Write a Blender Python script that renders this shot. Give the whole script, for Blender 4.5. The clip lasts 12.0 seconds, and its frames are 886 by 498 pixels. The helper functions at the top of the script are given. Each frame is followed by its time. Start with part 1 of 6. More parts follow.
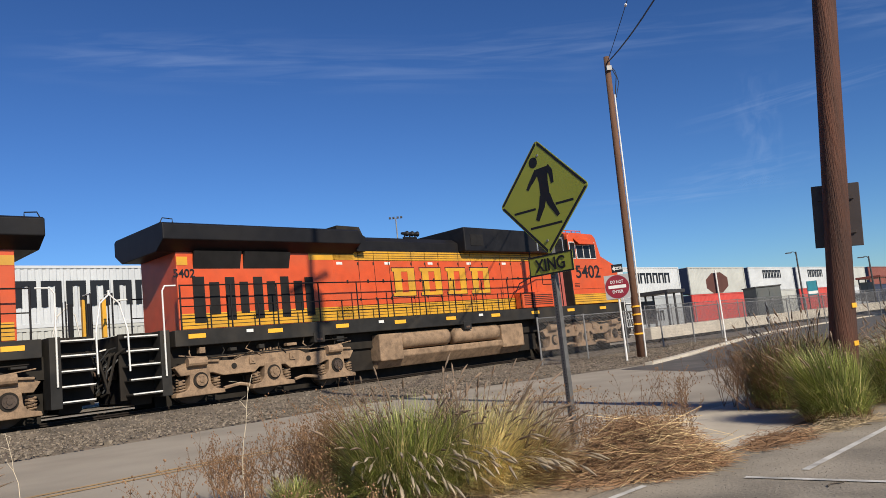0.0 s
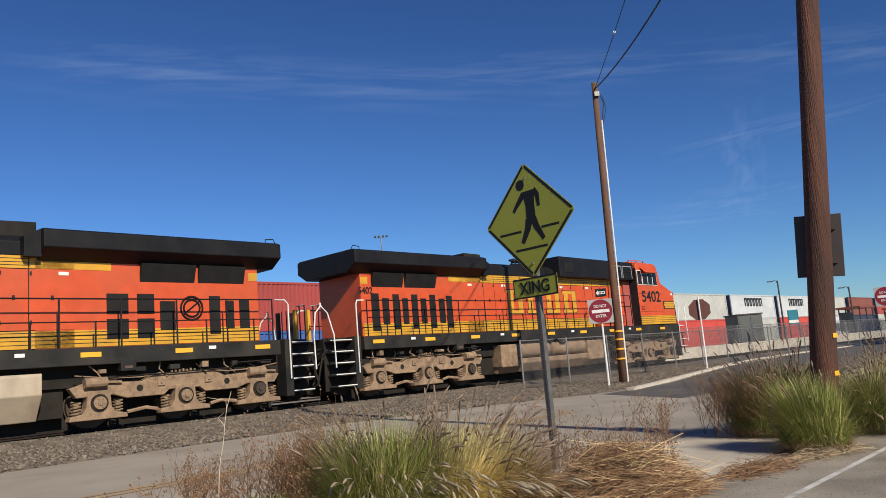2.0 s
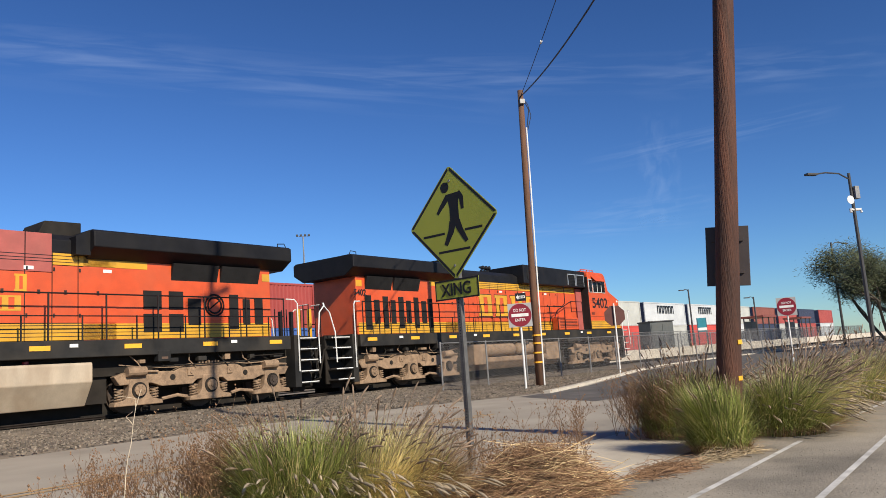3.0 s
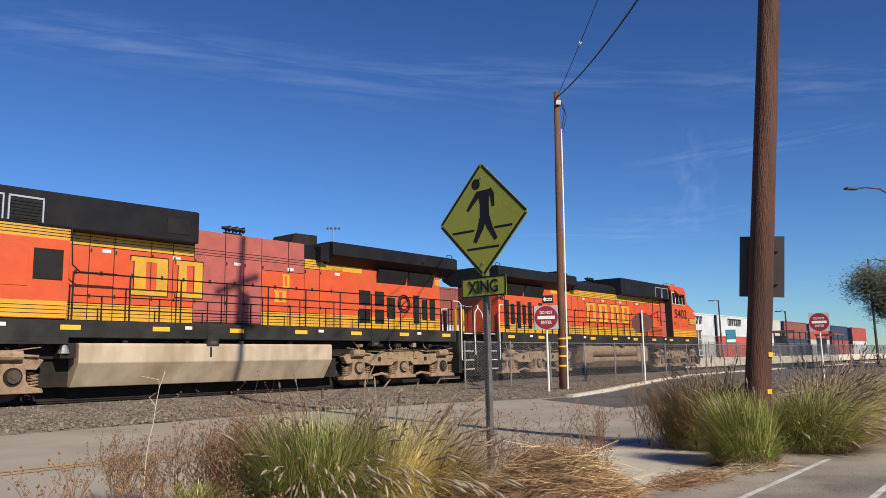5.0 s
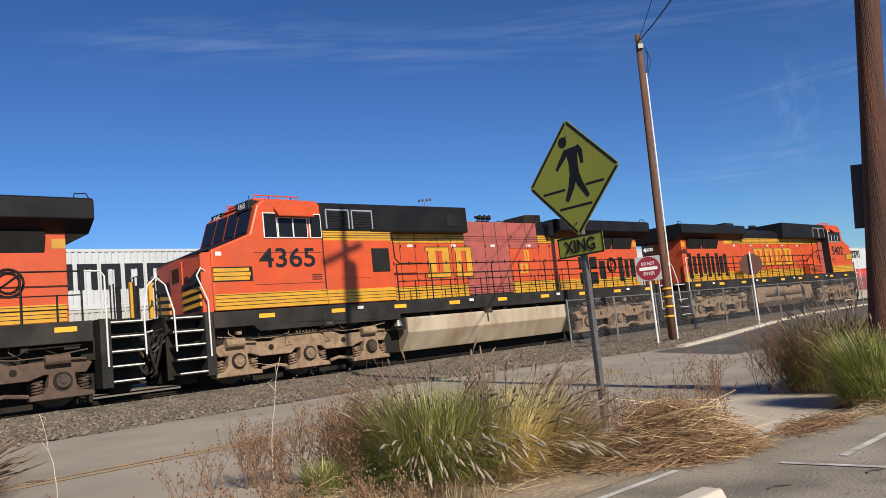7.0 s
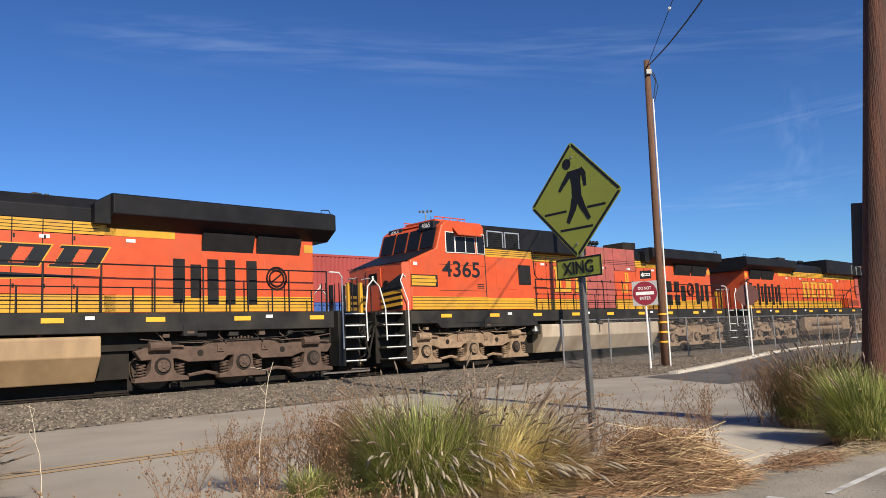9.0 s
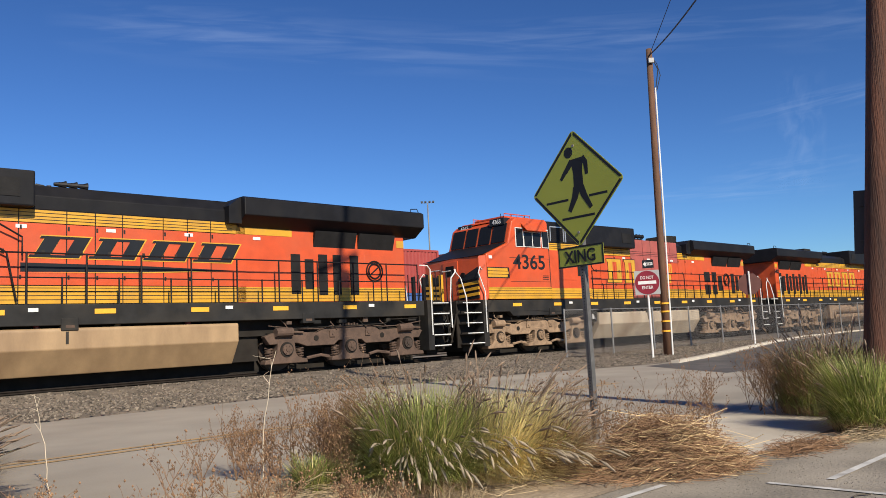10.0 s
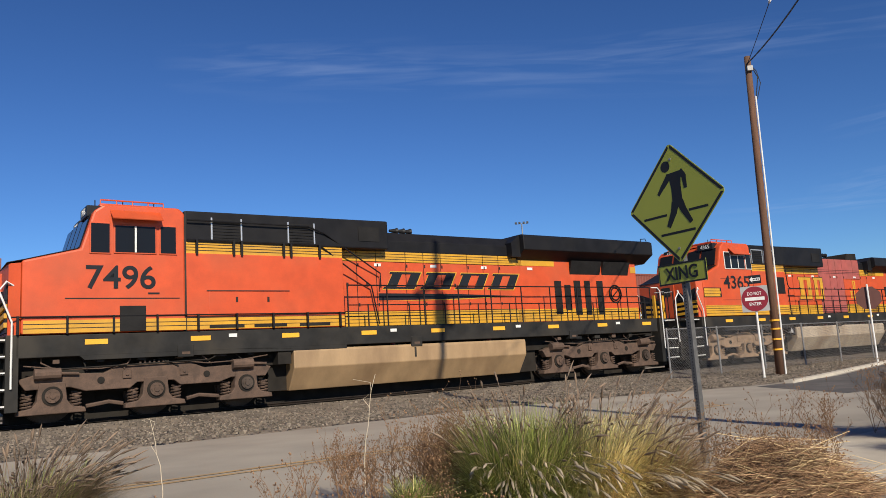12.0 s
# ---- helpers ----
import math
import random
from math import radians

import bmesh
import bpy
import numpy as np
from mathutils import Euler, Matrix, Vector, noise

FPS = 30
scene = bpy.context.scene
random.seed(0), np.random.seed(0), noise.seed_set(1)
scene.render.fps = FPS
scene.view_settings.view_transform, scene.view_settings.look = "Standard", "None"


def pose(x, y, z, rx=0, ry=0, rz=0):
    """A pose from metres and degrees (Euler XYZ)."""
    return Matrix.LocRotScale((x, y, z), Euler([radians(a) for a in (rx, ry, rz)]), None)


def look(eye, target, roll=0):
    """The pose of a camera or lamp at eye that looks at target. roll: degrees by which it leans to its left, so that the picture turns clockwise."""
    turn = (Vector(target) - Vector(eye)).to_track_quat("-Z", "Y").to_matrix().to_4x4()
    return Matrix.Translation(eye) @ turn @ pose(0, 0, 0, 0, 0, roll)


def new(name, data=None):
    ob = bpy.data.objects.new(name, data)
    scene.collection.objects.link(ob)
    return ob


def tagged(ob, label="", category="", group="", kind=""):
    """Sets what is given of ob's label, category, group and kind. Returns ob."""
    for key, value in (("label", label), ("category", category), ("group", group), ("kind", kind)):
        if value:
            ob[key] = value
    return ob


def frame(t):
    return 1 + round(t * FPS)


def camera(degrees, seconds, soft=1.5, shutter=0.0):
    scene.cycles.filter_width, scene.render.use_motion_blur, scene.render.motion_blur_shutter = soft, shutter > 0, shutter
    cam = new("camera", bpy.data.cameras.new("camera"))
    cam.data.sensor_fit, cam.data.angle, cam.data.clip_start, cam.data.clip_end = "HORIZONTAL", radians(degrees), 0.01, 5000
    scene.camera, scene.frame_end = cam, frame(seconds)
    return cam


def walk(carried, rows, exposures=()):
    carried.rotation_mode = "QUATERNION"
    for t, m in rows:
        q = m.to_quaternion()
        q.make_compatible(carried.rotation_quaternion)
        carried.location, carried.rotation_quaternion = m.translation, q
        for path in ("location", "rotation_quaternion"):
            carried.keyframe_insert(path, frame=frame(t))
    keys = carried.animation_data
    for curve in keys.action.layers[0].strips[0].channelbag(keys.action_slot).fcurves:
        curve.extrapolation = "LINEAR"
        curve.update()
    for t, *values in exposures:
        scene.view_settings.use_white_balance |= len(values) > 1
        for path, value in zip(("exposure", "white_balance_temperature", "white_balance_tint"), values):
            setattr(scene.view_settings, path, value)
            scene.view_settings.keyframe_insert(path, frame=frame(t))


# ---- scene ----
# ---- camera ----
cam = camera(60.5, 12.0, soft=0.85)


def eye(x, y, z, yaw, pitch, roll):
    """A camera's pose: yaw to the left, pitch up, roll clockwise, in degrees."""
    return Matrix.Translation((x, y, z)) @ pose(0, 0, 0, 0, 0, yaw) @ pose(0, 0, 0, pitch) @ pose(0, 0, 0, 0, roll) @ pose(0, 0, 0, 90)


PATH = [
    (0.0, -0.008, -0.037, 1.000, -1.77, 7.33, 6.11),
    (0.5, -0.046, 0.013, 1.021, 0.40, 7.92, 1.94),
    (1.0, -0.001, -0.003, 0.992, 2.33, 9.97, 7.30),
    (1.5, -0.021, -0.012, 0.973, 2.32, 11.22, 2.28),
    (2.0, -0.011, -0.024, 1.003, -3.07, 8.74, 4.83),
    (2.5, -0.010, -0.020, 0.990, -7.82, 8.36, 4.67),
    (3.0, -0.012, -0.020, 0.992, -8.93, 8.44, 4.05),
    (5.0, -0.002, 0.027, 0.978, -6.73, 8.43, 1.14),
    (5.5, 0.010, 0.071, 0.995, -1.67, 6.18, 2.57),
    (6.0, 0.004, 0.009, 1.000, -0.53, 8.25, 2.45),
    (6.5, 0.005, 0.048, 1.003, -0.76, 3.97, 6.26),
    (7.0, 0.004, 0.025, 1.002, 0.58, 6.24, 6.04),
    (7.5, 0.004, 0.025, 1.002, 0.45, 6.95, 3.81),
    (7.7, -0.027, -0.018, 1.027, 0.76, 7.16, 3.49),
    (9.3, -0.001, 0.006, 1.010, -0.12, 7.15, 2.25),
    (9.5, -0.010, 0.006, 1.002, -0.75, 7.18, 1.98),
    (10.0, -0.001, -0.003, 1.002, 0.58, 6.45, 2.93),
    (10.5, -0.005, 0.009, 1.002, 1.16, 5.15, 4.05),
    (11.0, -0.003, 0.032, 1.001, 4.69, 6.24, 4.48),
    (11.5, -0.003, 0.024, 1.001, 8.18, 7.84, 4.34),
    (12.0, 0.001, 0.018, 1.001, 7.69, 8.51, 3.65),
]
walk(cam, [(row[0], eye(*row[1:])) for row in PATH], exposures=[(0, 0.24), (1.5, 0.28), (2.0, 0.17), (2.5, 0.4), (3.0, 0.4), (5.0, 0.34), (5.5, 0.26), (6.5, 0.13), (7.0, 0.26), (7.5, 0.42), (9.5, 0.44), (10.0, 0.38), (11.0, 0.28), (12, 0.22)])

# ---- world, sun ----
SUN_AZ, SUN_EL = 151.5, 33.0
sky = bpy.data.worlds.new("sky")
scene.world = sky
sky.use_nodes = True
nt = sky.node_tree
nt.nodes.clear()
sky_out = nt.nodes.new("ShaderNodeOutputWorld")
sky_bg = nt.nodes.new("ShaderNodeBackground")
sky_tex = nt.nodes.new("ShaderNodeTexSky")
sky_tex.sky_type, sky_tex.sun_disc = "NISHITA", False
sky_tex.sun_elevation, sky_tex.sun_rotation = radians(SUN_EL), radians(SUN_AZ)
sky_tex.air_density, sky_tex.dust_density, sky_tex.ozone_density = 1.0, 0.0, 2.0
sky_bg.inputs["Strength"].default_value = 0.05
# a deep, dry winter blue: steeper from zenith to horizon than the clear-air model
sky_deep = nt.nodes.new("ShaderNodeGamma")
sky_deep.inputs["Gamma"].default_value = 1.3
sky_tint = nt.nodes.new("ShaderNodeVectorMath")
sky_tint.operation = "MULTIPLY"
sky_tint.inputs[1].default_value = (0.43, 0.645, 0.95)
nt.links.new(sky_tex.outputs[0], sky_deep.inputs["Color"])
nt.links.new(sky_deep.outputs[0], sky_tint.inputs[0])
nt.links.new(sky_tint.outputs[0], sky_bg.inputs["Color"])
nt.links.new(sky_bg.outputs[0], sky_out.inputs["Surface"])
sun_data = bpy.data.lights.new("sun", "SUN")
sun_data.energy, sun_data.angle, sun_data.color = 4.7, radians(0.55), (1.0, 0.905, 0.745)
sun = new("sun", sun_data)
sun_way = Vector((math.sin(radians(SUN_AZ)) * math.cos(radians(SUN_EL)), math.cos(radians(SUN_AZ)) * math.cos(radians(SUN_EL)), math.sin(radians(SUN_EL))))
sun.matrix_basis = look(sun_way * 60, (0, 0, 0))

# ---- the track's frame: u along the railway, v away from the camera ----
TRACK_YAW = 43.55
TRACK = pose(0, 0, 0, 0, 0, TRACK_YAW)
RAIL_Z = 0.27
SIDE_V = 17.75          # near side of the locomotives
CENTRE_V = SIDE_V + 1.52


def at(u, v, z=0.0, turn=0.0):
    return TRACK @ pose(u, v, z, 0, 0, turn)


# ---- materials ----
def node(tree, kind, **values):
    n = tree.nodes.new(kind)
    for key, value in values.items():
        n.inputs[key].default_value = value
    return n


def paint(name, color, rough=0.5, metal=0.0, var=0.18, scale=3.0, fine=40.0, bump=0.08, dirt=None, dirt_amount=0.45, dirt_scale=1.2, island=0.0, stretch=(1, 1, 1), random_ob=0.0, dist=0.004):
    """A worn surface: its colour at two scales, dirt in patches with a shape of their own, fine relief."""
    m = bpy.data.materials.new(name)
    m.use_nodes = True
    t = m.node_tree
    b = t.nodes["Principled BSDF"]
    b.inputs["Roughness"].default_value, b.inputs["Metallic"].default_value = rough, metal
    co = t.nodes.new("ShaderNodeTexCoord")
    mp = t.nodes.new("ShaderNodeMapping")
    mp.inputs["Scale"].default_value = stretch
    t.links.new(co.outputs["Object"], mp.inputs["Vector"])

    def tex(sc, detail=4.0):
        n = node(t, "ShaderNodeTexNoise", Scale=sc, Detail=detail)
        t.links.new(mp.outputs[0], n.inputs["Vector"])
        return n

    def mix(fac, a, bb):
        n = t.nodes.new("ShaderNodeMix")
        n.data_type = "RGBA"
        for k, v in (("Factor", fac), ("A", a), ("B", bb)):
            s = [i for i in n.inputs if i.name == k and i.type == ("VALUE" if k == "Factor" else "RGBA")][0]
            if isinstance(v, (tuple, list)):
                s.default_value = (*v[:3], 1)
            elif isinstance(v, (int, float)):
                s.default_value = v
            else:
                t.links.new(v, s)
        return [o for o in n.outputs if o.type == "RGBA"][0]

    def ramp(src, lo, hi):
        n = t.nodes.new("ShaderNodeMapRange")
        n.inputs["From Min"].default_value, n.inputs["From Max"].default_value = lo, hi
        t.links.new(src, n.inputs["Value"])
        return n.outputs[0]

    lo = tuple(max(0, c * (1 - var)) for c in color)
    hi = tuple(min(1, c * (1 + var)) for c in color)
    broad, grain = tex(scale), tex(fine, 6.0)
    col = mix(ramp(broad.outputs[0], 0.3, 0.7), lo, hi)
    col = mix(ramp(grain.outputs[0], 0.35, 0.65), mix(0.25 if var > 0.16 else 0.07, col, (0.02, 0.02, 0.02)), col) if var > 0.05 else col
    if dirt:
        d = tex(dirt_scale, 8.0)
        n = t.nodes.new("ShaderNodeMath")
        n.operation = "MULTIPLY"
        n.inputs[1].default_value = dirt_amount
        t.links.new(ramp(d.outputs[0], 0.45, 0.72), n.inputs[0])
        col = mix(n.outputs[0], col, dirt)
    if island or random_ob:
        src = t.nodes.new("ShaderNodeNewGeometry").outputs["Random Per Island"] if island else t.nodes.new("ShaderNodeObjectInfo").outputs["Random"]
        amount = island or random_ob
        h = t.nodes.new("ShaderNodeHueSaturation")
        r = t.nodes.new("ShaderNodeMapRange")
        r.inputs["To Min"].default_value, r.inputs["To Max"].default_value = 1 - amount, 1 + amount
        t.links.new(src, r.inputs["Value"])
        t.links.new(r.outputs[0], h.inputs["Value"])
        t.links.new(col, h.inputs["Color"])
        col = h.outputs[0]
    t.links.new(col, b.inputs["Base Color"])
    if bump:
        bp = node(t, "ShaderNodeBump", Strength=bump, Distance=dist)
        t.links.new(grain.outputs[0], bp.inputs["Height"])
        t.links.new(bp.outputs[0], b.inputs["Normal"])
    return m


DUST = (0.28, 0.20, 0.13)
SOOT = (0.03, 0.028, 0.026)
M = {}
M["orange"] = paint("orange_paint", (0.575, 0.078, 0.018), 0.42, var=0.1, dirt=(0.42, 0.10, 0.04), dirt_amount=0.45, dirt_scale=0.9, bump=0.03)
M["faded"] = paint("faded_red_primer", (0.37, 0.085, 0.07), 0.65, var=0.12, dirt=(0.25, 0.09, 0.07), bump=0.04)
M["yellow"] = paint("yellow_paint", (0.62, 0.315, 0.02), 0.45, var=0.12, dirt=(0.35, 0.2, 0.05), dirt_amount=0.5, bump=0.03)
M["mark"] = paint("reflective_yellow", (0.85, 0.42, 0.03), 0.4, var=0.06, bump=0.02)
M["black"] = paint("black_paint", (0.0095, 0.0092, 0.011), 0.5, var=0.3, dirt=(0.022, 0.02, 0.018), dirt_amount=0.5, bump=0.05)
M["sill"] = paint("dark_sill_paint", (0.022, 0.021, 0.020), 0.6, var=0.3, dirt=(0.06, 0.05, 0.038), dirt_amount=0.6, bump=0.05)
M["grille"] = paint("black_mesh_grille", (0.014, 0.013, 0.013), 0.7, var=0.3, bump=0.5, fine=90, dist=0.01)
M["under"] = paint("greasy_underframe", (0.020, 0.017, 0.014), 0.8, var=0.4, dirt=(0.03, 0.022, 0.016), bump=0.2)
M["truck"] = paint("dusty_truck_steel", (0.31, 0.205, 0.125), 0.85, var=0.22, scale=2.2, dirt=(0.085, 0.055, 0.036), dirt_amount=0.6, dirt_scale=6.5, bump=0.25)
M["truck_dark"] = paint("brown_truck_steel", (0.115, 0.07, 0.048), 0.85, var=0.25, scale=2.2, dirt=(0.045, 0.03, 0.022), dirt_amount=0.6, dirt_scale=6.5, bump=0.25)
M["tank_white"] = paint("pale_tank_paint", (0.46, 0.375, 0.275), 0.5, var=0.14, dirt=(0.23, 0.145, 0.08), dirt_amount=0.75, dirt_scale=0.9, stretch=(1, 1, 0.35), bump=0.05)
M["tank_tan"] = paint("tan_tank_paint", (0.37, 0.245, 0.13), 0.55, var=0.14, dirt=(0.18, 0.11, 0.06), dirt_amount=0.7, dirt_scale=0.9, stretch=(1, 1, 0.35), bump=0.05)
M["wheel"] = paint("wheel_steel", (0.10, 0.075, 0.06), 0.6, metal=0.5, var=0.3, bump=0.1)
# rail and railhead colours are lowered to carry the shade along the train
M["rail"] = paint("rail_steel", (0.022, 0.015, 0.011), 0.8, metal=0.0, var=0.3, bump=0.1)
M["railhead"] = paint("polished_railhead", (0.05, 0.042, 0.036), 0.6, metal=0.2, var=0.1, bump=0.02)
M["white"] = paint("white_paint", (0.75, 0.74, 0.71), 0.5, var=0.08, dirt=(0.45, 0.4, 0.34), dirt_amount=0.4, bump=0.04)
M["steel"] = paint("galvanised_steel", (0.27, 0.265, 0.26), 0.55, metal=0.5, var=0.18, scale=12, bump=0.05)
M["glass"] = paint("dark_window_glass", (0.012, 0.013, 0.015), 0.06, var=0.02, bump=0)
M["alu"] = paint("bare_aluminium_frame", (0.6, 0.6, 0.6), 0.35, metal=0.6, var=0.06, bump=0.02)
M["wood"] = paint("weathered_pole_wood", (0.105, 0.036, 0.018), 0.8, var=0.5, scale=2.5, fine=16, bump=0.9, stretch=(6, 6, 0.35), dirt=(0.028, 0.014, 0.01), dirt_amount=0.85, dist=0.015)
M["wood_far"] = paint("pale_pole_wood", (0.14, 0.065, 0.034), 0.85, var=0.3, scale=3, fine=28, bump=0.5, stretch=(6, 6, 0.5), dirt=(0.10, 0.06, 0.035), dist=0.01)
M["tie"] = paint("creosoted_tie", (0.07, 0.05, 0.04), 0.9, var=0.3, bump=0.4, stretch=(1, 8, 1))
M["ballast"] = paint("ballast_gravel", (0.185, 0.148, 0.11), 0.95, var=0.45, scale=1.6, fine=22, bump=1.0, dirt=(0.25, 0.205, 0.15), dirt_amount=0.6, dirt_scale=0.5, dist=0.04)
M["stone"] = paint("ballast_stone", (0.19, 0.155, 0.118), 0.95, var=0.2, scale=2, fine=30, bump=0.3, island=0.6)
M["stone_pale"] = paint("pale_grit", (0.29, 0.25, 0.195), 0.95, var=0.2, bump=0, island=0.7)
M["asphalt"] = paint("worn_road_asphalt", (0.315, 0.275, 0.218), 0.92, var=0.16, scale=0.7, fine=55, bump=0.45, dirt=(0.40, 0.355, 0.285), dirt_amount=0.6, dirt_scale=0.45)
M["asphalt_dark"] = paint("newer_dark_asphalt", (0.085, 0.077, 0.068), 0.9, var=0.15, scale=0.6, fine=55, bump=0.35, dirt=(0.17, 0.15, 0.13), dirt_amount=0.5)
M["lot"] = paint("lot_asphalt", (0.26, 0.225, 0.175), 0.92, var=0.42, scale=1.1, fine=48, bump=1.0, dirt=(0.37, 0.32, 0.25), dirt_amount=0.7, dirt_scale=1.7, dist=0.008)
M["concrete"] = paint("pale_concrete", (0.50, 0.44, 0.35), 0.9, var=0.12, scale=1.4, fine=60, bump=0.25, dirt=(0.24, 0.2, 0.16), dirt_amount=0.5)
M["kerb"] = paint("painted_kerb_concrete", (0.56, 0.50, 0.41), 0.85, var=0.12, scale=2, fine=40, bump=0.25, dirt=(0.3, 0.25, 0.2), dirt_amount=0.4)
M["line_white"] = paint("worn_white_line", (0.58, 0.56, 0.52), 0.85, var=0.15, scale=4, fine=60, bump=0.2, dirt=(0.22, 0.2, 0.175), dirt_amount=0.75, dirt_scale=5)
M["line_yellow"] = paint("worn_yellow_line", (0.44, 0.28, 0.12), 0.85, var=0.15, scale=4, fine=60, bump=0.2, dirt=(0.24, 0.2, 0.16), dirt_amount=0.7, dirt_scale=5)
M["soil"] = paint("dry_soil", (0.36, 0.28, 0.19), 0.98, var=0.3, scale=2.5, fine=30, bump=0.8, dirt=(0.14, 0.1, 0.07), dirt_amount=0.6, dist=0.02)
M["earth"] = paint("yard_ground", (0.23, 0.20, 0.165), 0.98, var=0.2, scale=0.02, fine=2, bump=0.3, dirt=(0.30, 0.26, 0.2), dirt_scale=0.05)
M["sign_yellow"] = paint("faded_sign_yellow", (0.30, 0.325, 0.04), 0.4, var=0.05, scale=2, bump=0.02)
M["sign_black"] = paint("sign_black", (0.016, 0.018, 0.022), 0.45, var=0.1, bump=0.02)
M["sign_red"] = paint("sign_red", (0.23, 0.014, 0.026), 0.4, var=0.1, bump=0.02)
M["stop_back"] = paint("weathered_sign_back", (0.13, 0.048, 0.036), 0.6, var=0.15, bump=0.04)
M["sign_back"] = paint("sign_back_dark", (0.055, 0.042, 0.04), 0.6, var=0.15, bump=0.04)
# near-black ballast: oil stains plus the train's shade, put into the colour
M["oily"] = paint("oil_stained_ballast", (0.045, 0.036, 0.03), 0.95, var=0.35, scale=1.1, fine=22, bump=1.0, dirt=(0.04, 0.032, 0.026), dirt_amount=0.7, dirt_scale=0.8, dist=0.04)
M["post"] = paint("perforated_post_steel", (0.15, 0.145, 0.14), 0.6, metal=0.4, var=0.18, scale=12, bump=0.05)
M["sign_white"] = paint("dull_sign_white", (0.38, 0.37, 0.36), 0.5, var=0.08, bump=0.02)
M["cable"] = paint("black_cable", (0.015, 0.015, 0.015), 0.6, var=0.1, bump=0)
M["pole_dark"] = paint("dark_pole_paint", (0.045, 0.043, 0.042), 0.5, var=0.15, bump=0.04)
M["cabinet"] = paint("grey_cabinet", (0.075, 0.085, 0.085), 0.6, var=0.12, bump=0.05, dirt=(0.1, 0.09, 0.08))
M["emblem"] = paint("pale_blue_emblem", (0.2, 0.42, 0.52), 0.5, var=0.08, bump=0)
M["teal"] = paint("teal_sign", (0.02, 0.20, 0.26), 0.4, var=0.08, bump=0)
M["grass"] = paint("green_grass_blade", (0.27, 0.30, 0.075), 0.6, var=0.15, bump=0, island=0.75)
M["grass_dry"] = paint("dry_grass_blade", (0.84, 0.70, 0.33), 0.7, var=0.15, bump=0, island=0.5)
M["plume"] = paint("grass_plume", (0.33, 0.235, 0.165), 0.9, var=0.25, fine=120, bump=0.5, island=0.35)
M["plume_pale"] = paint("ripe_grass_plume", (0.50, 0.41, 0.29), 0.9, var=0.25, fine=120, bump=0.5, island=0.3)
M["grass_brown"] = paint("brown_grass_blade", (0.40, 0.25, 0.13), 0.8, var=0.2, bump=0, island=0.4)
M["grass_pale"] = paint("bleached_grass_blade", (0.37, 0.28, 0.165), 0.8, var=0.2, bump=0, island=0.45)
M["straw"] = paint("cut_straw", (0.56, 0.40, 0.20), 0.75, var=0.2, bump=0, island=0.6)
M["weed"] = paint("dry_weed_stem", (0.29, 0.165, 0.085), 0.85, var=0.2, bump=0, island=0.35)
M["weed_pale"] = paint("bleached_stalk", (0.62, 0.52, 0.38), 0.8, var=0.15, bump=0)
M["leaf"] = paint("grey_green_leaf", (0.075, 0.088, 0.036), 0.7, var=0.25, bump=0, island=0.5)
M["bark"] = paint("dark_bark", (0.09, 0.07, 0.05), 0.9, var=0.3, bump=0.5)
for key, share in (("grass", 0.22), ("grass_dry", 0.35), ("plume", 0.25), ("plume_pale", 0.35), ("grass_brown", 0.2)):
    tree = M[key].node_tree
    skin = tree.nodes["Principled BSDF"]
    thin = tree.nodes.new("ShaderNodeBsdfTranslucent")
    both = tree.nodes.new("ShaderNodeMixShader")
    both.inputs[0].default_value = share
    tree.links.new(skin.inputs["Base Color"].links[0].from_socket, thin.inputs["Color"])
    tree.links.new(skin.outputs[0], both.inputs[1])
    tree.links.new(thin.outputs[0], both.inputs[2])
    tree.links.new(both.outputs[0], tree.nodes["Material Output"].inputs["Surface"])
for key in ("black", "sill", "under", "grille", "glass", "sign_black", "oily", "rail", "wheel"):
    M[key].node_tree.nodes["Principled BSDF"].inputs["Specular IOR Level"].default_value = 0.18
BOX_COLOURS = dict(white=(0.54, 0.56, 0.57), pale=(0.47, 0.475, 0.44), red=(0.35, 0.055, 0.045), scarlet=(0.55, 0.06, 0.045), blue=(0.05, 0.12, 0.36), navy=(0.02, 0.03, 0.07), rust=(0.22, 0.06, 0.04), grey=(0.36, 0.38, 0.39))
for key, value in BOX_COLOURS.items():
    M["box_" + key] = paint("container_" + key, value, 0.55, var=0.1, scale=0.6, dirt=tuple(c * 0.6 for c in value), dirt_amount=0.4, bump=0.04)


# ---- mesh helpers ----
def box(bm, x0, x1, y0, y1, z0, z1, bev=0.0):
    vs = [bm.verts.new((x, y, z)) for x in (x0, x1) for y in (y0, y1) for z in (z0, z1)]
    fs = [bm.faces.new([vs[i] for i in f]) for f in ((0, 1, 3, 2), (4, 6, 7, 5), (0, 4, 5, 1), (2, 3, 7, 6), (0, 2, 6, 4), (1, 5, 7, 3))]
    if bev:
        es = list({e for f in fs for e in f.edges})
        bmesh.ops.bevel(bm, geom=es, offset=bev, segments=2, affect="EDGES", profile=0.5)


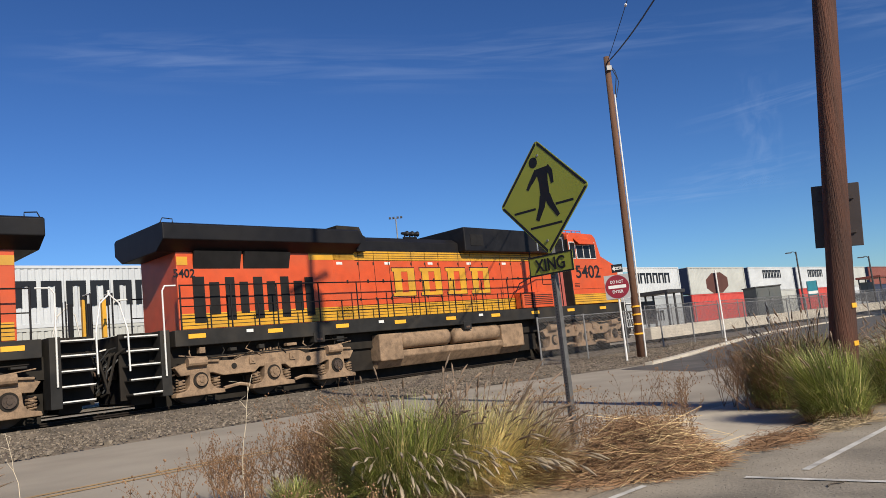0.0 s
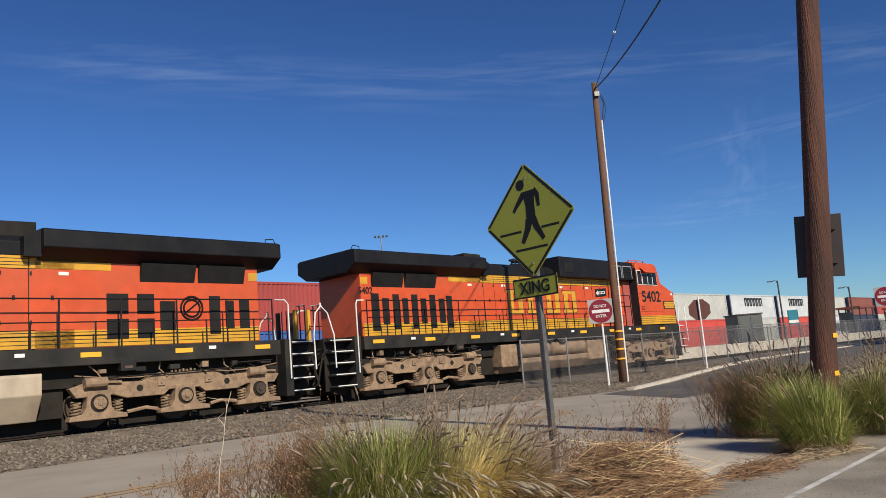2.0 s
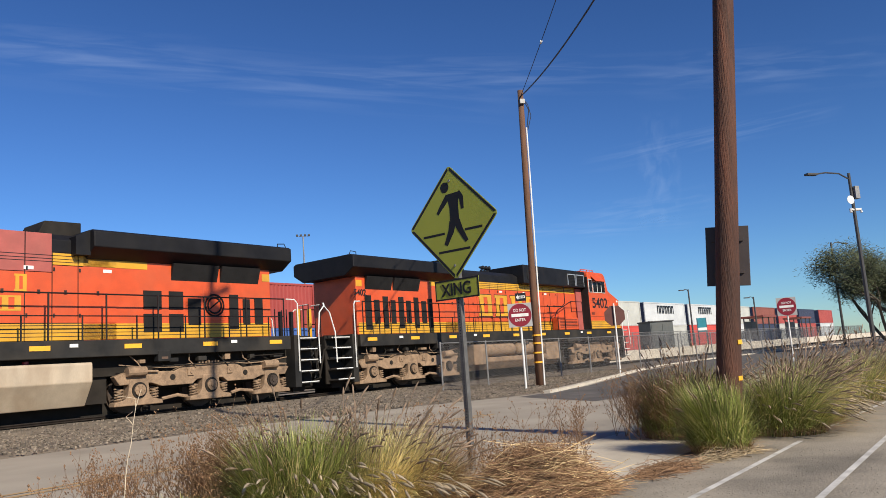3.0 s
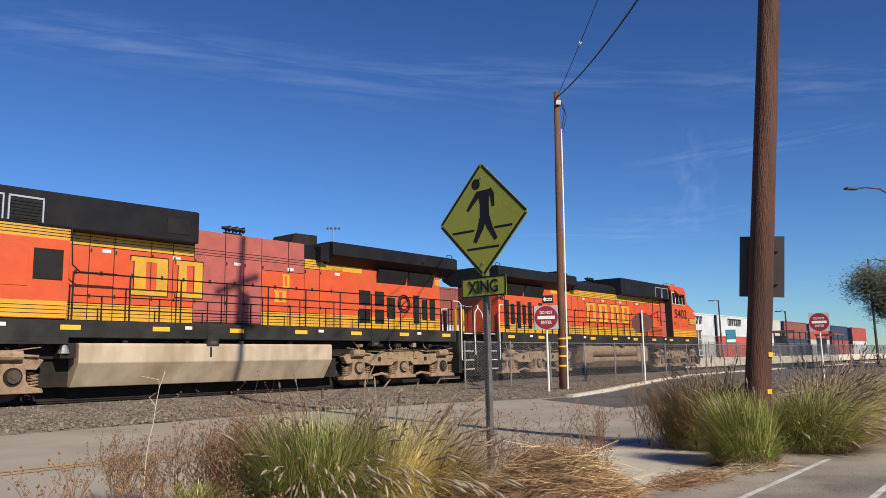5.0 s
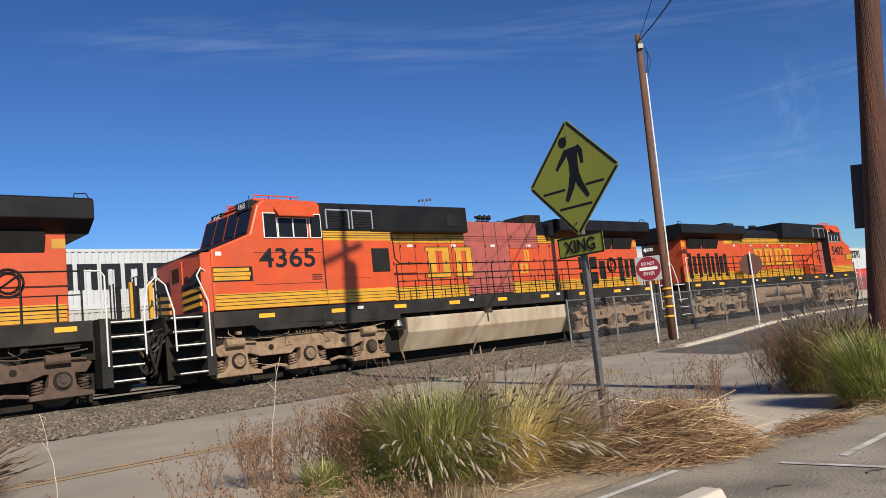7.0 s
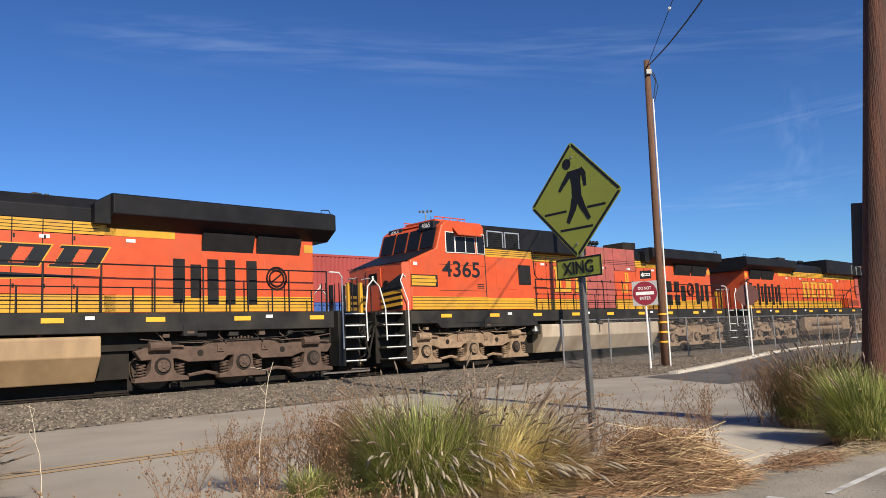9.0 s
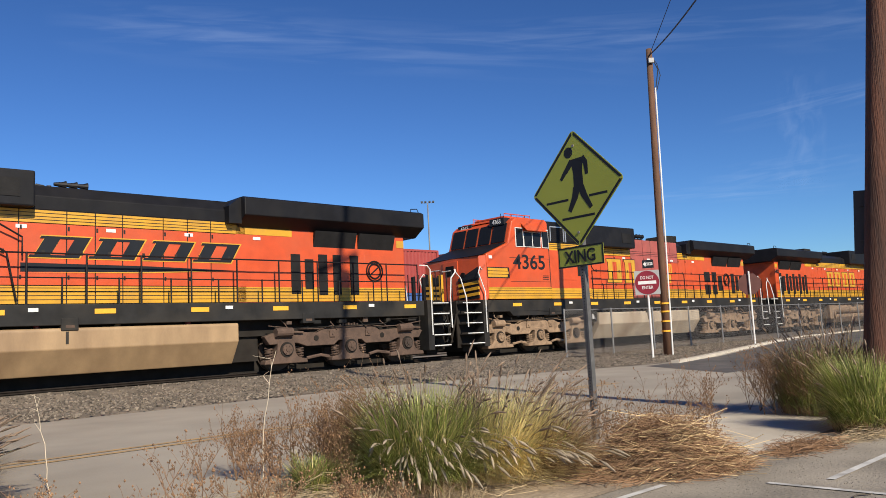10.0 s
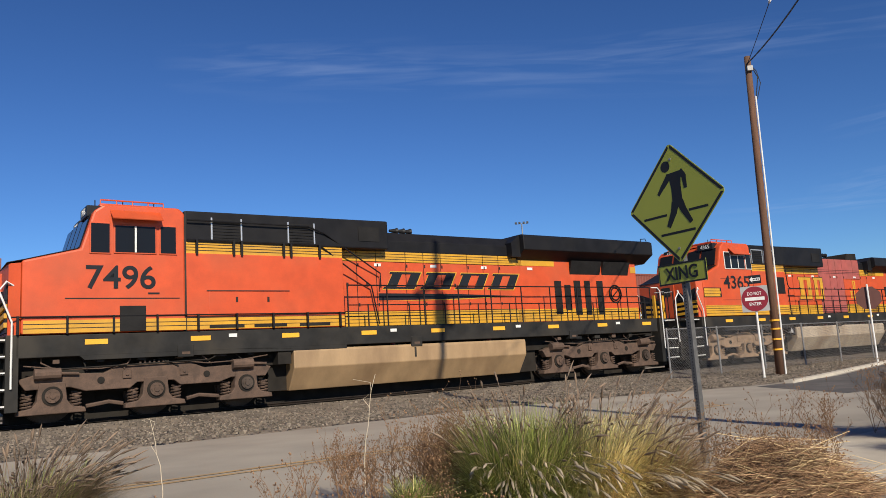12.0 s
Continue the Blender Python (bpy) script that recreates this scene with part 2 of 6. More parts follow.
def prism(bm, outline, a, b, axis="y", bev=0.0):
    """Extrudes an outline: (x, z) along y, (y, z) along x, or (x, y) along z."""
    put = {"y": lambda p, q: (p[0], q, p[1]), "x": lambda p, q: (q, p[0], p[1]), "z": lambda p, q: (p[0], p[1], q)}[axis]
    lo = [bm.verts.new(put(p, a)) for p in outline]
    hi = [bm.verts.new(put(p, b)) for p in outline]
    n = len(outline)
    fs = [bm.faces.new(lo), bm.faces.new(hi[::-1])]
    fs += [bm.faces.new((lo[i], hi[i], hi[(i + 1) % n], lo[(i + 1) % n])) for i in range(n)]
    bmesh.ops.recalc_face_normals(bm, faces=fs)
    if bev:
        es = list({e for f in fs for e in f.edges})
        bmesh.ops.bevel(bm, geom=es, offset=bev, segments=2, affect="EDGES", profile=0.5)


def tube(bm, points, r0, r1=None, seg=6):
    """A tapered tube through points."""
    pts = [Vector(p) for p in points]
    r1 = r0 if r1 is None else r1
    rings = []
    for i, p in enumerate(pts):
        way = (pts[min(i + 1, len(pts) - 1)] - pts[max(i - 1, 0)]).normalized()
        side = way.orthogonal().normalized() if i == 0 else (side - way * side.dot(way)).normalized()
        up = way.cross(side)
        r = r0 + (r1 - r0) * i / (len(pts) - 1)
        rings.append([bm.verts.new(p + (side * math.cos(a) + up * math.sin(a)) * r) for a in [math.tau * k / seg for k in range(seg)]])
    for a, b in zip(rings, rings[1:]):
        for k in range(seg):
            bm.faces.new((a[k], a[(k + 1) % seg], b[(k + 1) % seg], b[k]))
    bm.faces.new(rings[0][::-1])
    bm.faces.new(rings[-1])


def disc(bm, x, y, z, r, thick, axis="y", seg=16):
    m = {"y": (Vector((x, y - thick / 2, z)), Vector((x, y + thick / 2, z))), "x": (Vector((x - thick / 2, y, z)), Vector((x + thick / 2, y, z))), "z": (Vector((x, y, z - thick / 2)), Vector((x, y, z + thick / 2)))}[axis]
    tube(bm, m, r, r, seg)


def mesh_of(bm, name, material, smooth=False):
    me = bpy.data.meshes.new(name)
    bm.to_mesh(me)
    bm.free()
    me.materials.append(M[material])
    if smooth:
        me.shade_smooth()
    return me


def part(name, bm, material, parent=None, label="", smooth=False):
    ob = new(name, mesh_of(bm, name, material, smooth))
    if parent:
        ob.parent = parent
    return tagged(ob, label)


def again(ob, m, parent=None):
    """The same mesh once more, as a part of its own."""
    o = new(ob.name.split(".")[0], ob.data)
    o.parent = parent or ob.parent
    o.matrix_basis = m
    return o


def thing(name, label, category, m=None, group="", kind=""):
    ob = new(name)
    if m is not None:
        ob.matrix_basis = m
    return tagged(ob, label, category, group, kind)


def raw(name, verts, faces, material, parent=None, smooth=False):
    me = bpy.data.meshes.new(name)
    me.from_pydata(verts, [], faces)
    me.materials.append(M[material])
    if smooth:
        me.shade_smooth()
    ob = new(name, me)
    if parent:
        ob.parent = parent
    return ob


def words(name, text, size, m, material, parent, thick=0.004, width=None):
    """Lettering with the built-in font, as a mesh that stands a little proud. It is centred on m."""
    cu = bpy.data.curves.new(name, "FONT")
    cu.body, cu.size, cu.extrude, cu.align_x, cu.align_y = text, size, thick, "CENTER", "CENTER"
    cu.offset = size * 0.012
    tmp = bpy.data.objects.new(name, cu)
    scene.collection.objects.link(tmp)
    me = bpy.data.meshes.new_from_object(tmp.evaluated_get(bpy.context.evaluated_depsgraph_get()))
    bpy.data.objects.remove(tmp)
    if width:
        xs = [v.co.x for v in me.vertices]
        k = width / (max(xs) - min(xs))
        for v in me.vertices:
            v.co.x *= k
    me.materials.clear()
    me.materials.append(M[material])
    ob = new(name, me)
    ob.parent = parent
    ob.matrix_basis = m
    return ob


# ---- ground, road, railway ----
def sheet(name, outline, z, material, label, category, m=TRACK):
    bm = bmesh.new()
    bm.faces.new([bm.verts.new((x, y, z)) for x, y in outline])
    bmesh.ops.recalc_face_normals(bm, faces=bm.faces[:])
    if bm.faces[:][0].normal.z < 0:
        bmesh.ops.reverse_faces(bm, faces=bm.faces[:])
    ob = part(name, bm, material)
    ob.matrix_basis = m
    return tagged(ob, label, category, kind="structure")


EDGE_U = [-90, 10, 14, 17, 20.3, 31.8, 45, 70, 140]
EDGE_V = [12.6, 12.6, 11.75, 10.5, 10.85, 14.1, 16.2, 16.6, 16.8]


def edge_v(u):
    return float(np.interp(u, EDGE_U, EDGE_V))


def build_ground():
    sheet("ground", [(-3000, -3000), (3000, -3000), (3000, 3000), (-3000, 3000)], -0.06, "earth", "dry flat yard ground reaching the horizon", "ground")
    far = [(u, v + 0.3) for u, v in zip(EDGE_U, EDGE_V)]
    sheet("road", [(-90, 4.1), (140, 4.1)] + far[::-1], 0.0, "asphalt", "worn grey asphalt road beside the railway", "road")
    sheet("side_street", [(16.2, 10.4), (17.5, 10.4), (20.4, 10.7), (31.8, 13.9), (45, 16.0), (70, 16.4), (120, 16.4), (120, 5), (40, 5), (14.0, 7.2)], 0.004, "asphalt_dark", "darker newer asphalt of the side street", "road")
    sheet("parking_lot", [(-60, -60), (140, -60), (140, 4.1), (-60, 4.1)], 0.0, "lot", "rough grey asphalt of a parking lot", "parking lot")
    sheet("planting_strip", [(-60, 2.86), (5.35, 2.84), (5.35, 4.1), (-60, 4.1)], 0.005, "soil", "dry soil strip with litter between lot and road", "soil")
    sheet("pavement", [(5.35, 2.72), (8.6, 2.72), (8.6, 4.1), (5.35, 4.1)], 0.009, "concrete", "pale concrete crossing ramp between lot and road", "pavement")
    for k, v in enumerate((7.9, 8.12)):
        sheet("road_line", [(-60, v), (11.5, v), (11.5, v + 0.1), (-60, v + 0.1)], 0.005, "line_yellow", "worn double yellow centre line on the road", "road line")
    lot = [((0.6, 2.74), (4.27, 2.68)), ((4.66, 2.2), (4.72, 1.2)), ((4.95, 1.94), (7.95, 1.96)), ((5.05, 1.21), (8.4, 1.28)), ((9.2, 1.95), (12.5, 1.85)), ((-4.0, 2.76), (-1.0, 2.75))]
    for (u0, v0), (u1, v1) in lot:
        a, b = Vector((u0, v0)), Vector((u1, v1))
        s = (b - a).orthogonal().normalized() * 0.025
        sheet("parking_line", [tuple(a + s), tuple(b + s), tuple(b - s), tuple(a - s)], 0.006, "line_white", "worn white painted line on the parking lot", "parking line")
    # ballast bank
    us = np.arange(-60, 130.01, 0.5)
    fs = np.array([0, 0.02, 0.05, 0.12, 0.25, 0.34, 0.38, 0.42, 0.46, 0.5, 0.55, 0.62, 0.7, 0.8, 0.86, 0.92, 1.0])
    verts, faces = [], []
    for i, u in enumerate(us):
        v0 = edge_v(u)
        for j, f in enumerate(fs):
            v = v0 + (24.5 - v0) * f
            z = float(np.interp(v, [v0, v0 + 0.25, 15.5, 17.0, 17.6, 18.4, 20.3, 22, 24.5], [-0.02, 0.03, 0.06, 0.09, 0.17, 0.18, 0.15, 0.04, 0.0]))
            if j:
                z += 0.02 * noise.noise((u * 0.9, v * 0.9, 0))
                v += 0.1 * noise.noise((u * 0.7, v, 5)) if j < 4 else 0
            else:
                v += 0.16 * noise.noise((u * 0.8, 3.3, 5))
            verts.append((u, v, z))
    n = len(fs)
    for i in range(len(us) - 1):
        for j in range(n - 1):
            faces.append((i * n + j, (i + 1) * n + j, (i + 1) * n + j + 1, i * n + j + 1))
    ob = raw("ballast", verts, faces, "ballast", smooth=True)
    ob.matrix_basis = TRACK
    tagged(ob, "grey gravel ballast bank under the railway track", "ballast", kind="structure")
    # loose stones
    rng = np.random.default_rng(4)
    verts, faces = [], []
    cube = np.array([(-1, -1, -1), (1, -1, -1), (1, 1, -1), (-1, 1, -1), (-1, -1, 1), (1, -1, 1), (1, 1, 1), (-1, 1, 1)], float)
    for k in range(26000):
        u = rng.uniform(-14, 34)
        v = edge_v(u) + 0.05 + abs(rng.normal(0, 2.4)) if k % 2 else rng.uniform(edge_v(u), 18)
        if v > 18.2:
            continue
        s = rng.uniform(0.01, 0.024) * (2.2 if rng.random() < 0.015 else 1)
        a = rng.uniform(0, 6.3)
        r = np.array([[math.cos(a), -math.sin(a), 0], [math.sin(a), math.cos(a), 0], [0, 0, 1]])
        p = (cube * rng.uniform(0.5, 1.1, (8, 3)) * s * np.array([1, 1, 0.75])) @ r.T + (u, v, float(np.interp(v, [12, 15.5, 17.0, 17.6, 18.4], [0.04, 0.07, 0.10, 0.18, 0.19])))
        b = len(verts)
        verts += [tuple(q) for q in p]
        faces += [tuple(b + i for i in f) for f in ((0, 3, 2, 1), (4, 5, 6, 7), (0, 1, 5, 4), (1, 2, 6, 5), (2, 3, 7, 6), (3, 0, 4, 7))]
    ob = raw("loose_stones", verts, faces, "stone")
    ob.matrix_basis = TRACK
    tagged(ob, "loose grey ballast stones strewn beside the track", "stones", kind="stuff")
    # dark sheet between the rails paints the shade under the train over oily ballast
    sheet("track_bed", [(-90, 18.3), (140, 18.3), (140, 20.3), (-90, 20.3)], 0.205, "oily", "ballast between the rails, darkened for oil and under-train shade", "ballast")
    # sleepers and rails
    bm = bmesh.new()
    box(bm, -0.11, 0.11, -1.3, 1.3, -0.1, 0.055, 0.01)
    tie = part("sleeper", bm, "tie")
    track = thing("railway_track", "railway track of steel rails on dark wooden sleepers", "railway track", at(0, CENTRE_V, 0.075), kind="structure")
    tie.parent = track
    tie.matrix_basis = pose(-20, 0, 0)
    for k in range(1, 150):
        again(tie, pose(-20 + k * 0.52, 0, 0), track)
    prof = [(-0.07, 0.055), (0.07, 0.055), (0.07, 0.07), (0.012, 0.085), (0.012, 0.16), (0.036, 0.17), (0.036, 0.193), (-0.036, 0.193), (-0.036, 0.17), (-0.012, 0.16), (-0.012, 0.085), (-0.07, 0.07)]
    for y in (-0.755, 0.755):
        bm = bmesh.new()
        prism(bm, [(y + a, b) for a, b in prof], -90, 140, "x")
        part("rail", bm, "rail", track, "rusty steel rail with a worn head, darkened for the train's shade")
        bm = bmesh.new()
        box(bm, -90, 140, y - 0.03, y + 0.03, 0.1935, 0.1965)
        part("railhead", bm, "railhead", track)
    # far kerb of the side street
    bm = bmesh.new()
    pts = [(17.3, 10.15), (18.5, 10.4), (20.3, 10.85), (24, 11.9), (28, 13.0), (31.8, 14.1), (38, 15.4), (45, 16.2), (60, 16.5), (90, 16.7)]
    for (u0, v0), (u1, v1) in zip(pts, pts[1:]):
        a, b = Vector((u0, v0)), Vector((u1, v1))
        s = (b - a).orthogonal().normalized()
        s = s if s.y > 0 else -s
        prism(bm, [tuple(a), tuple(b), tuple(b + s * 0.2), tuple(a + s * 0.2)], -0.05, 0.075, "z")
    ob = part("kerb", bm, "kerb")
    ob.matrix_basis = TRACK
    tagged(ob, "pale concrete kerb along the side street", "kerb", kind="structure")


build_ground()


# ---- locomotives ----
LOCO = 22.9
SHIFT = [(0.0, -21.58), (1.0, -18.28), (2.0, -15.0), (3.0, -11.70), (4.0, -8.36), (5.0, -4.96), (6.0, -1.66), (7.0, 1.64), (8.0, 4.97), (9.0, 8.25), (10.0, 11.53), (11.0, 14.76), (12.0, 17.96)]


def locomotive(number, start, front_left, style):
    """One six-axle diesel; x runs along the track from its left end, the near side is at y = -1.52, z from the railhead."""
    labels = {"worn": "orange and yellow freight locomotive with faded red patch panel", "new": "orange freight locomotive with black italic side mark", "lead": "orange and yellow freight locomotive with dirty black roof"}
    L = thing("locomotive", labels[style], "locomotive", at(start, CENTRE_V, RAIL_Z), "locomotives of the train")
    X = (lambda x: x) if front_left else (lambda x: LOCO - x)
    truck_paint = "truck_dark" if style == "new" else "truck"

    def bx(bm, x0, x1, *rest):
        a, b = sorted((X(x0), X(x1)))
        box(bm, a, b, *rest)

    def one(name, x0, x1, y0, y1, z0, z1, mat, parent=L, label="", bev=0.0):
        bm = bmesh.new()
        bx(bm, x0, x1, y0, y1, z0, z1, bev)
        return part(name, bm, mat, parent, label)

    def pr(bm, outline, a, b, bev=0.0):
        prism(bm, [(X(x), z) for x, z in outline], a, b, "y", bev)

    H = 1.04                                   # half width of the long hood
    # frame and underframe
    one("frame", 1.3, 21.4, -1.5, 1.5, 1.42 if style != "new" else 1.36, 1.82, "sill", L, "dark side sill with grime", 0.015)
    bm = bmesh.new()
    deep = 7.3 if style != "new" else 8.9
    pr(bm, [(1.5, 1.5), (2.35, 1.5), (2.6, 1.27), (deep, 1.27), (deep, 1.5)], -1.498, -1.3, 0.006)
    part("side_skirt", bm, "sill", L, "deep dark sill under the cab")
    for x in (4.55, 10.9, 17.0):
        box_at = one("jacking_pad", x, x + 0.36, -1.53, -1.3, 1.24, 1.52, "sill", L, bev=0.015)
        one("pad_slot", x + 0.09, x + 0.27, -1.536, -1.5, 1.3, 1.36, "truck_dark", box_at)
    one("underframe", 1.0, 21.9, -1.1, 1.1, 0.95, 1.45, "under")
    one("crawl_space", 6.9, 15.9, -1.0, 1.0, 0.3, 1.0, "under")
    # added black block, no real part: stands in for shade between the wheels
    one("brake_gear", 1.3, 21.6, -0.6, 0.6, 0.0, 1.0, "under", L, "black filler block standing in for the shade between the wheels")
    # cab
    cab_end = 4.74
    up, ws = (0.09, 3.68) if style == "new" else (0.15, 3.82)
    bm = bmesh.new()
    pr(bm, [(1.38, 1.84), (1.38, 3.39), (2.5, ws), (2.76, 4.44 + up), (2.97, 4.6 + up), (4.6, 4.62 + up), (cab_end, 4.5 + up), (cab_end, 1.84)], -1.52, 1.52, 0.05)
    cab = part("cab", bm, "orange", L, "orange cab with a sloping nose")
    bm = bmesh.new()
    plan = [(1.37, -1.5), (1.16, -1.36), (1.12, 0), (1.16, 1.36), (1.37, 1.5)]
    lo = [bm.verts.new((X(x), y, 1.84)) for x, y in plan]
    hi = [bm.verts.new((X(x), y, 3.34)) for x, y in plan]
    for i in range(5):
        bm.faces.new((lo[i], lo[(i + 1) % 5], hi[(i + 1) % 5], hi[i]))
    bm.faces.new(lo), bm.faces.new(hi)
    bmesh.ops.recalc_face_normals(bm, faces=bm.faces[:])
    nose = part("nose", bm, "orange", L)
    # nose top, dark anti-glare paint
    bm = bmesh.new()
    pr(bm, [(1.12, 3.345), (1.40, 3.41), (2.5, ws + 0.02), (2.5, ws + 0.035), (1.40, 3.425), (1.12, 3.36)], -1.42, 1.42)
    part("nose_top", bm, "black", L)
    one("nose_door", 1.10, 1.14, -0.38, 0.38, 1.9, 3.25, "orange", nose, bev=0.01)
    one("door_window", 1.085, 1.1, -0.2, 0.2, 2.75, 3.1, "glass", nose)
    for y in (-0.62, 0.62):
        bm = bmesh.new()
        disc(bm, X(1.12), y, 2.72, 0.11, 0.06, "x")
        part("headlight", bm, "glass", nose)
    for k in range(4):
        for s in (-1, 1):
            bm = bmesh.new()
            a, b = (1.12, s * 0.42), (1.15, s * 1.36)
            z = 1.95 + k * 0.19
            vs = [bm.verts.new((X(x), y, zz)) for (x, y), zz in ((a, z), (b, z + 0.06), (b, z + 0.16), (a, z + 0.10))]
            bm.faces.new(vs)
            r = bmesh.ops.extrude_face_region(bm, geom=bm.faces[:])
            bmesh.ops.translate(bm, vec=(X(0.94) - X(1.0), 0, 0), verts=[v for v in r["geom"] if isinstance(v, bmesh.types.BMVert)])
            bmesh.ops.recalc_face_normals(bm, faces=bm.faces[:])
            part("nose_stripe", bm, "yellow" if k != 3 else "sign_black", nose)
    for s in (-1, 1):
        bm = bmesh.new()
        prism(bm, [(s * 0.42, 1.9), (s * 1.34, 1.9), (s * 1.34, 2.96), (s * 0.42, 2.62)], X(1.149), X(1.115), "x")
        part("nose_panel", bm, "sign_black", nose)
    # windows
    wins = [(2.93, 3.29, 3.72, 4.36), (3.36, 4.24, 3.73, 4.24), (4.36, 4.69, 3.73, 4.36)] if style != "new" else [(2.70, 3.08, 3.6, 4.25), (3.2, 4.06, 3.62, 4.22), (4.18, 4.52, 3.62, 4.24)]
    for x0, x1, z0, z1 in wins:
        for y, s in ((-1.52, -1), (1.52, 1)):
            w = one("cab_window", x0 - 0.03, x1 + 0.03, *sorted((y, y + s * 0.025)), z0 - 0.03, z1 + 0.03, "white" if style != "new" else "orange", cab, "pale metal window frame" if style != "new" else "", 0.01)
            one("pane", x0, x1, *sorted((y, y + s * 0.032)), z0, z1, "glass", w)
    mid = wins[1]
    one("window_bar", (mid[0] + mid[1]) / 2 - 0.02, (mid[0] + mid[1]) / 2 + 0.02, -1.56, -1.52, mid[2], mid[3], "white", cab)
    bm = bmesh.new()
    prism(bm, [(-1.52, 4.53), (-1.78, 4.26 if style != "new" else 4.33), (-1.79, 4.28 if style != "new" else 4.35), (-1.52, 4.57)], *sorted((X(mid[0] - 0.1), X(mid[1] + 0.12))), "x")
    part("sunshade", bm, "orange", cab)
    for y0, y1 in ((-1.35, -0.72), (-0.62, -0.06), (0.06, 0.62), (0.72, 1.35)):
        bm = bmesh.new()
        pr(bm, [(2.52, ws + 0.06), (2.73, 4.40 + up), (2.71, 4.41 + up), (2.495, ws + 0.07)], y0, y1)
        part("windshield", bm, "glass", cab)
    for y, back in ((-0.9, 0.0), (0.9, 0.16)):
        nb = one("number_board", 2.66 + back, 3.0, y - 0.36, y + 0.36, 4.36 + up, 4.62 + up, "sign_black", cab, bev=0.02)
        words("board_number", number, 0.21, pose(X(2.655 + back), y, 4.49 + up, 90, 0, -90 if front_left else 90), "white", nb)
    bm = bmesh.new()
    pr(bm, [(2.85, 4.58 + up), (3.0, 4.68 + up), (4.4, 4.68 + up), (4.6, 4.6 + up)], -1.2, 1.2, 0.03)
    part("cab_roof", bm, "orange", cab)
    one("air_conditioner", 3.0, 4.4, -0.95, 0.55, 4.68 + up, 4.75 + up, "orange", cab, bev=0.02)
    for y in (-0.98, 0.6):
        bm = bmesh.new()
        tube(bm, [(X(3.0), y, 4.82 + up), (X(4.4), y, 4.82 + up)], 0.018)
        for x in (3.0, 3.35, 3.7, 4.05, 4.4):
            tube(bm, [(X(x), y, 4.66 + up), (X(x), y, 4.82 + up)], 0.014)
        part("roof_rail", bm, "orange", cab)
    for x in (2.9, 3.5, 4.2):
        bm = bmesh.new()
        tube(bm, [(X(x), -0.9, 4.66 + up), (X(x), -0.9, 4.82 + up)], 0.012)
        part("aerial", bm, "black", cab)
    words("road_number", number, 0.72, pose(X(3.6 if style != "new" else 3.33), -1.528, 3.14 if style != "new" else 3.03, 90), "sign_black", cab, width=1.72 if style != "new" else 1.46)
    # cab side livery
    one("lower_stripe", 1.42, cab_end, -1.528, -1.51, 1.86, 2.26 if style != "new" else 2.13, "yellow", cab)
    for z in (1.95, 2.04, 2.13, 2.22):
        if z < 2.1 or style != "new":
            one("pin_line", 1.42, cab_end, -1.531, -1.51, z, z + 0.016, "sign_black", cab)
    if style != "new":
        b = one("nose_band", 1.40, 2.5, -1.5285, -1.51, 2.57, 2.95, "sign_black", cab, bev=0.004)
        for k in range(3):
            one("band_stripe", 1.41, 2.44 if k == 1 else 2.40, -1.533, -1.52, 2.605 + k * 0.11, 2.695 + k * 0.11, "yellow", b)
        for z in (2.16, 2.46, 3.3):
            one("cab_seam", 2.55, 4.7, -1.526, -1.51, z, z + 0.012, "sill", cab)
        for k in range(3):
            one("vent_slit", 4.3, 4.62, -1.53, -1.51, 2.55 + k * 0.06, 2.575 + k * 0.06, "sill", cab)
        one("notice_plate", 1.5, 1.66, -1.527, -1.51, 3.24, 3.34, "white", cab)
    # full width body behind the cab
    body_end = 7.25 if style != "new" else 8.9
    recess = 0.6 if style == "lead" else 0.0
    if recess:
        one("cab_door", cab_end + 0.02, cab_end + recess, -1.1, 1.1, 1.84, 3.9, "faded", L, "shaded rear door of the cab")
    near = -1.05 if style == "lead" else -1.47
    one("auxiliary_cabinet", cab_end + 0.02 + recess, body_end, near, 1.47, 1.84, 3.66, "orange", L, bev=0.02)
    one("lower_stripe", cab_end + 0.03 + recess, body_end - 0.02, near - 0.008, near + 0.01, 1.86, 2.24 if style != "new" else 2.13, "yellow")
    one("upper_stripe", cab_end + 0.03 + recess, body_end, near + 0.03, 1.44, 3.66, 3.93, "yellow")
    for z in (1.95, 2.04, 2.13):
        one("pin_line", cab_end + 0.03 + recess, body_end, near - 0.012, near, z, z + 0.014, "sign_black")
    for z in (3.73, 3.8, 3.87):
        one("pin_line", cab_end + 0.03 + recess, body_end, near + 0.024, near + 0.04, z, z + 0.015, "sign_black")
    one("cabinet_seam", cab_end - 0.01, cab_end + 0.03, -1.5, 1.5, 1.84, 4.5, "sill")
    if style == "lead":
        chest = one("walkway_chest", 6.0, 7.9, -1.44, -1.08, 1.84, 2.42, "orange", L, "orange equipment chest on the walkway", 0.02)
        for k in range(6):
            one("chest_slat", 6.1, 7.8, -1.452, -1.43, 1.95 + k * 0.07, 1.975 + k * 0.07, "sill", chest)
        bm = bmesh.new()
        tube(bm, [(X(5.45), -1.45, 1.84), (X(5.45), -1.45, 3.2), (X(6.6), -1.45, 3.2), (X(8.0), -1.45, 2.75), (X(8.3), -1.45, 2.4)], 0.022)
        part("handrail", bm, "black", L, "black walkway rail")
        bm = bmesh.new()
        tube(bm, [(X(5.45), -1.45, 2.7), (X(6.6), -1.45, 2.7), (X(6.6), -1.45, 3.2)], 0.018)
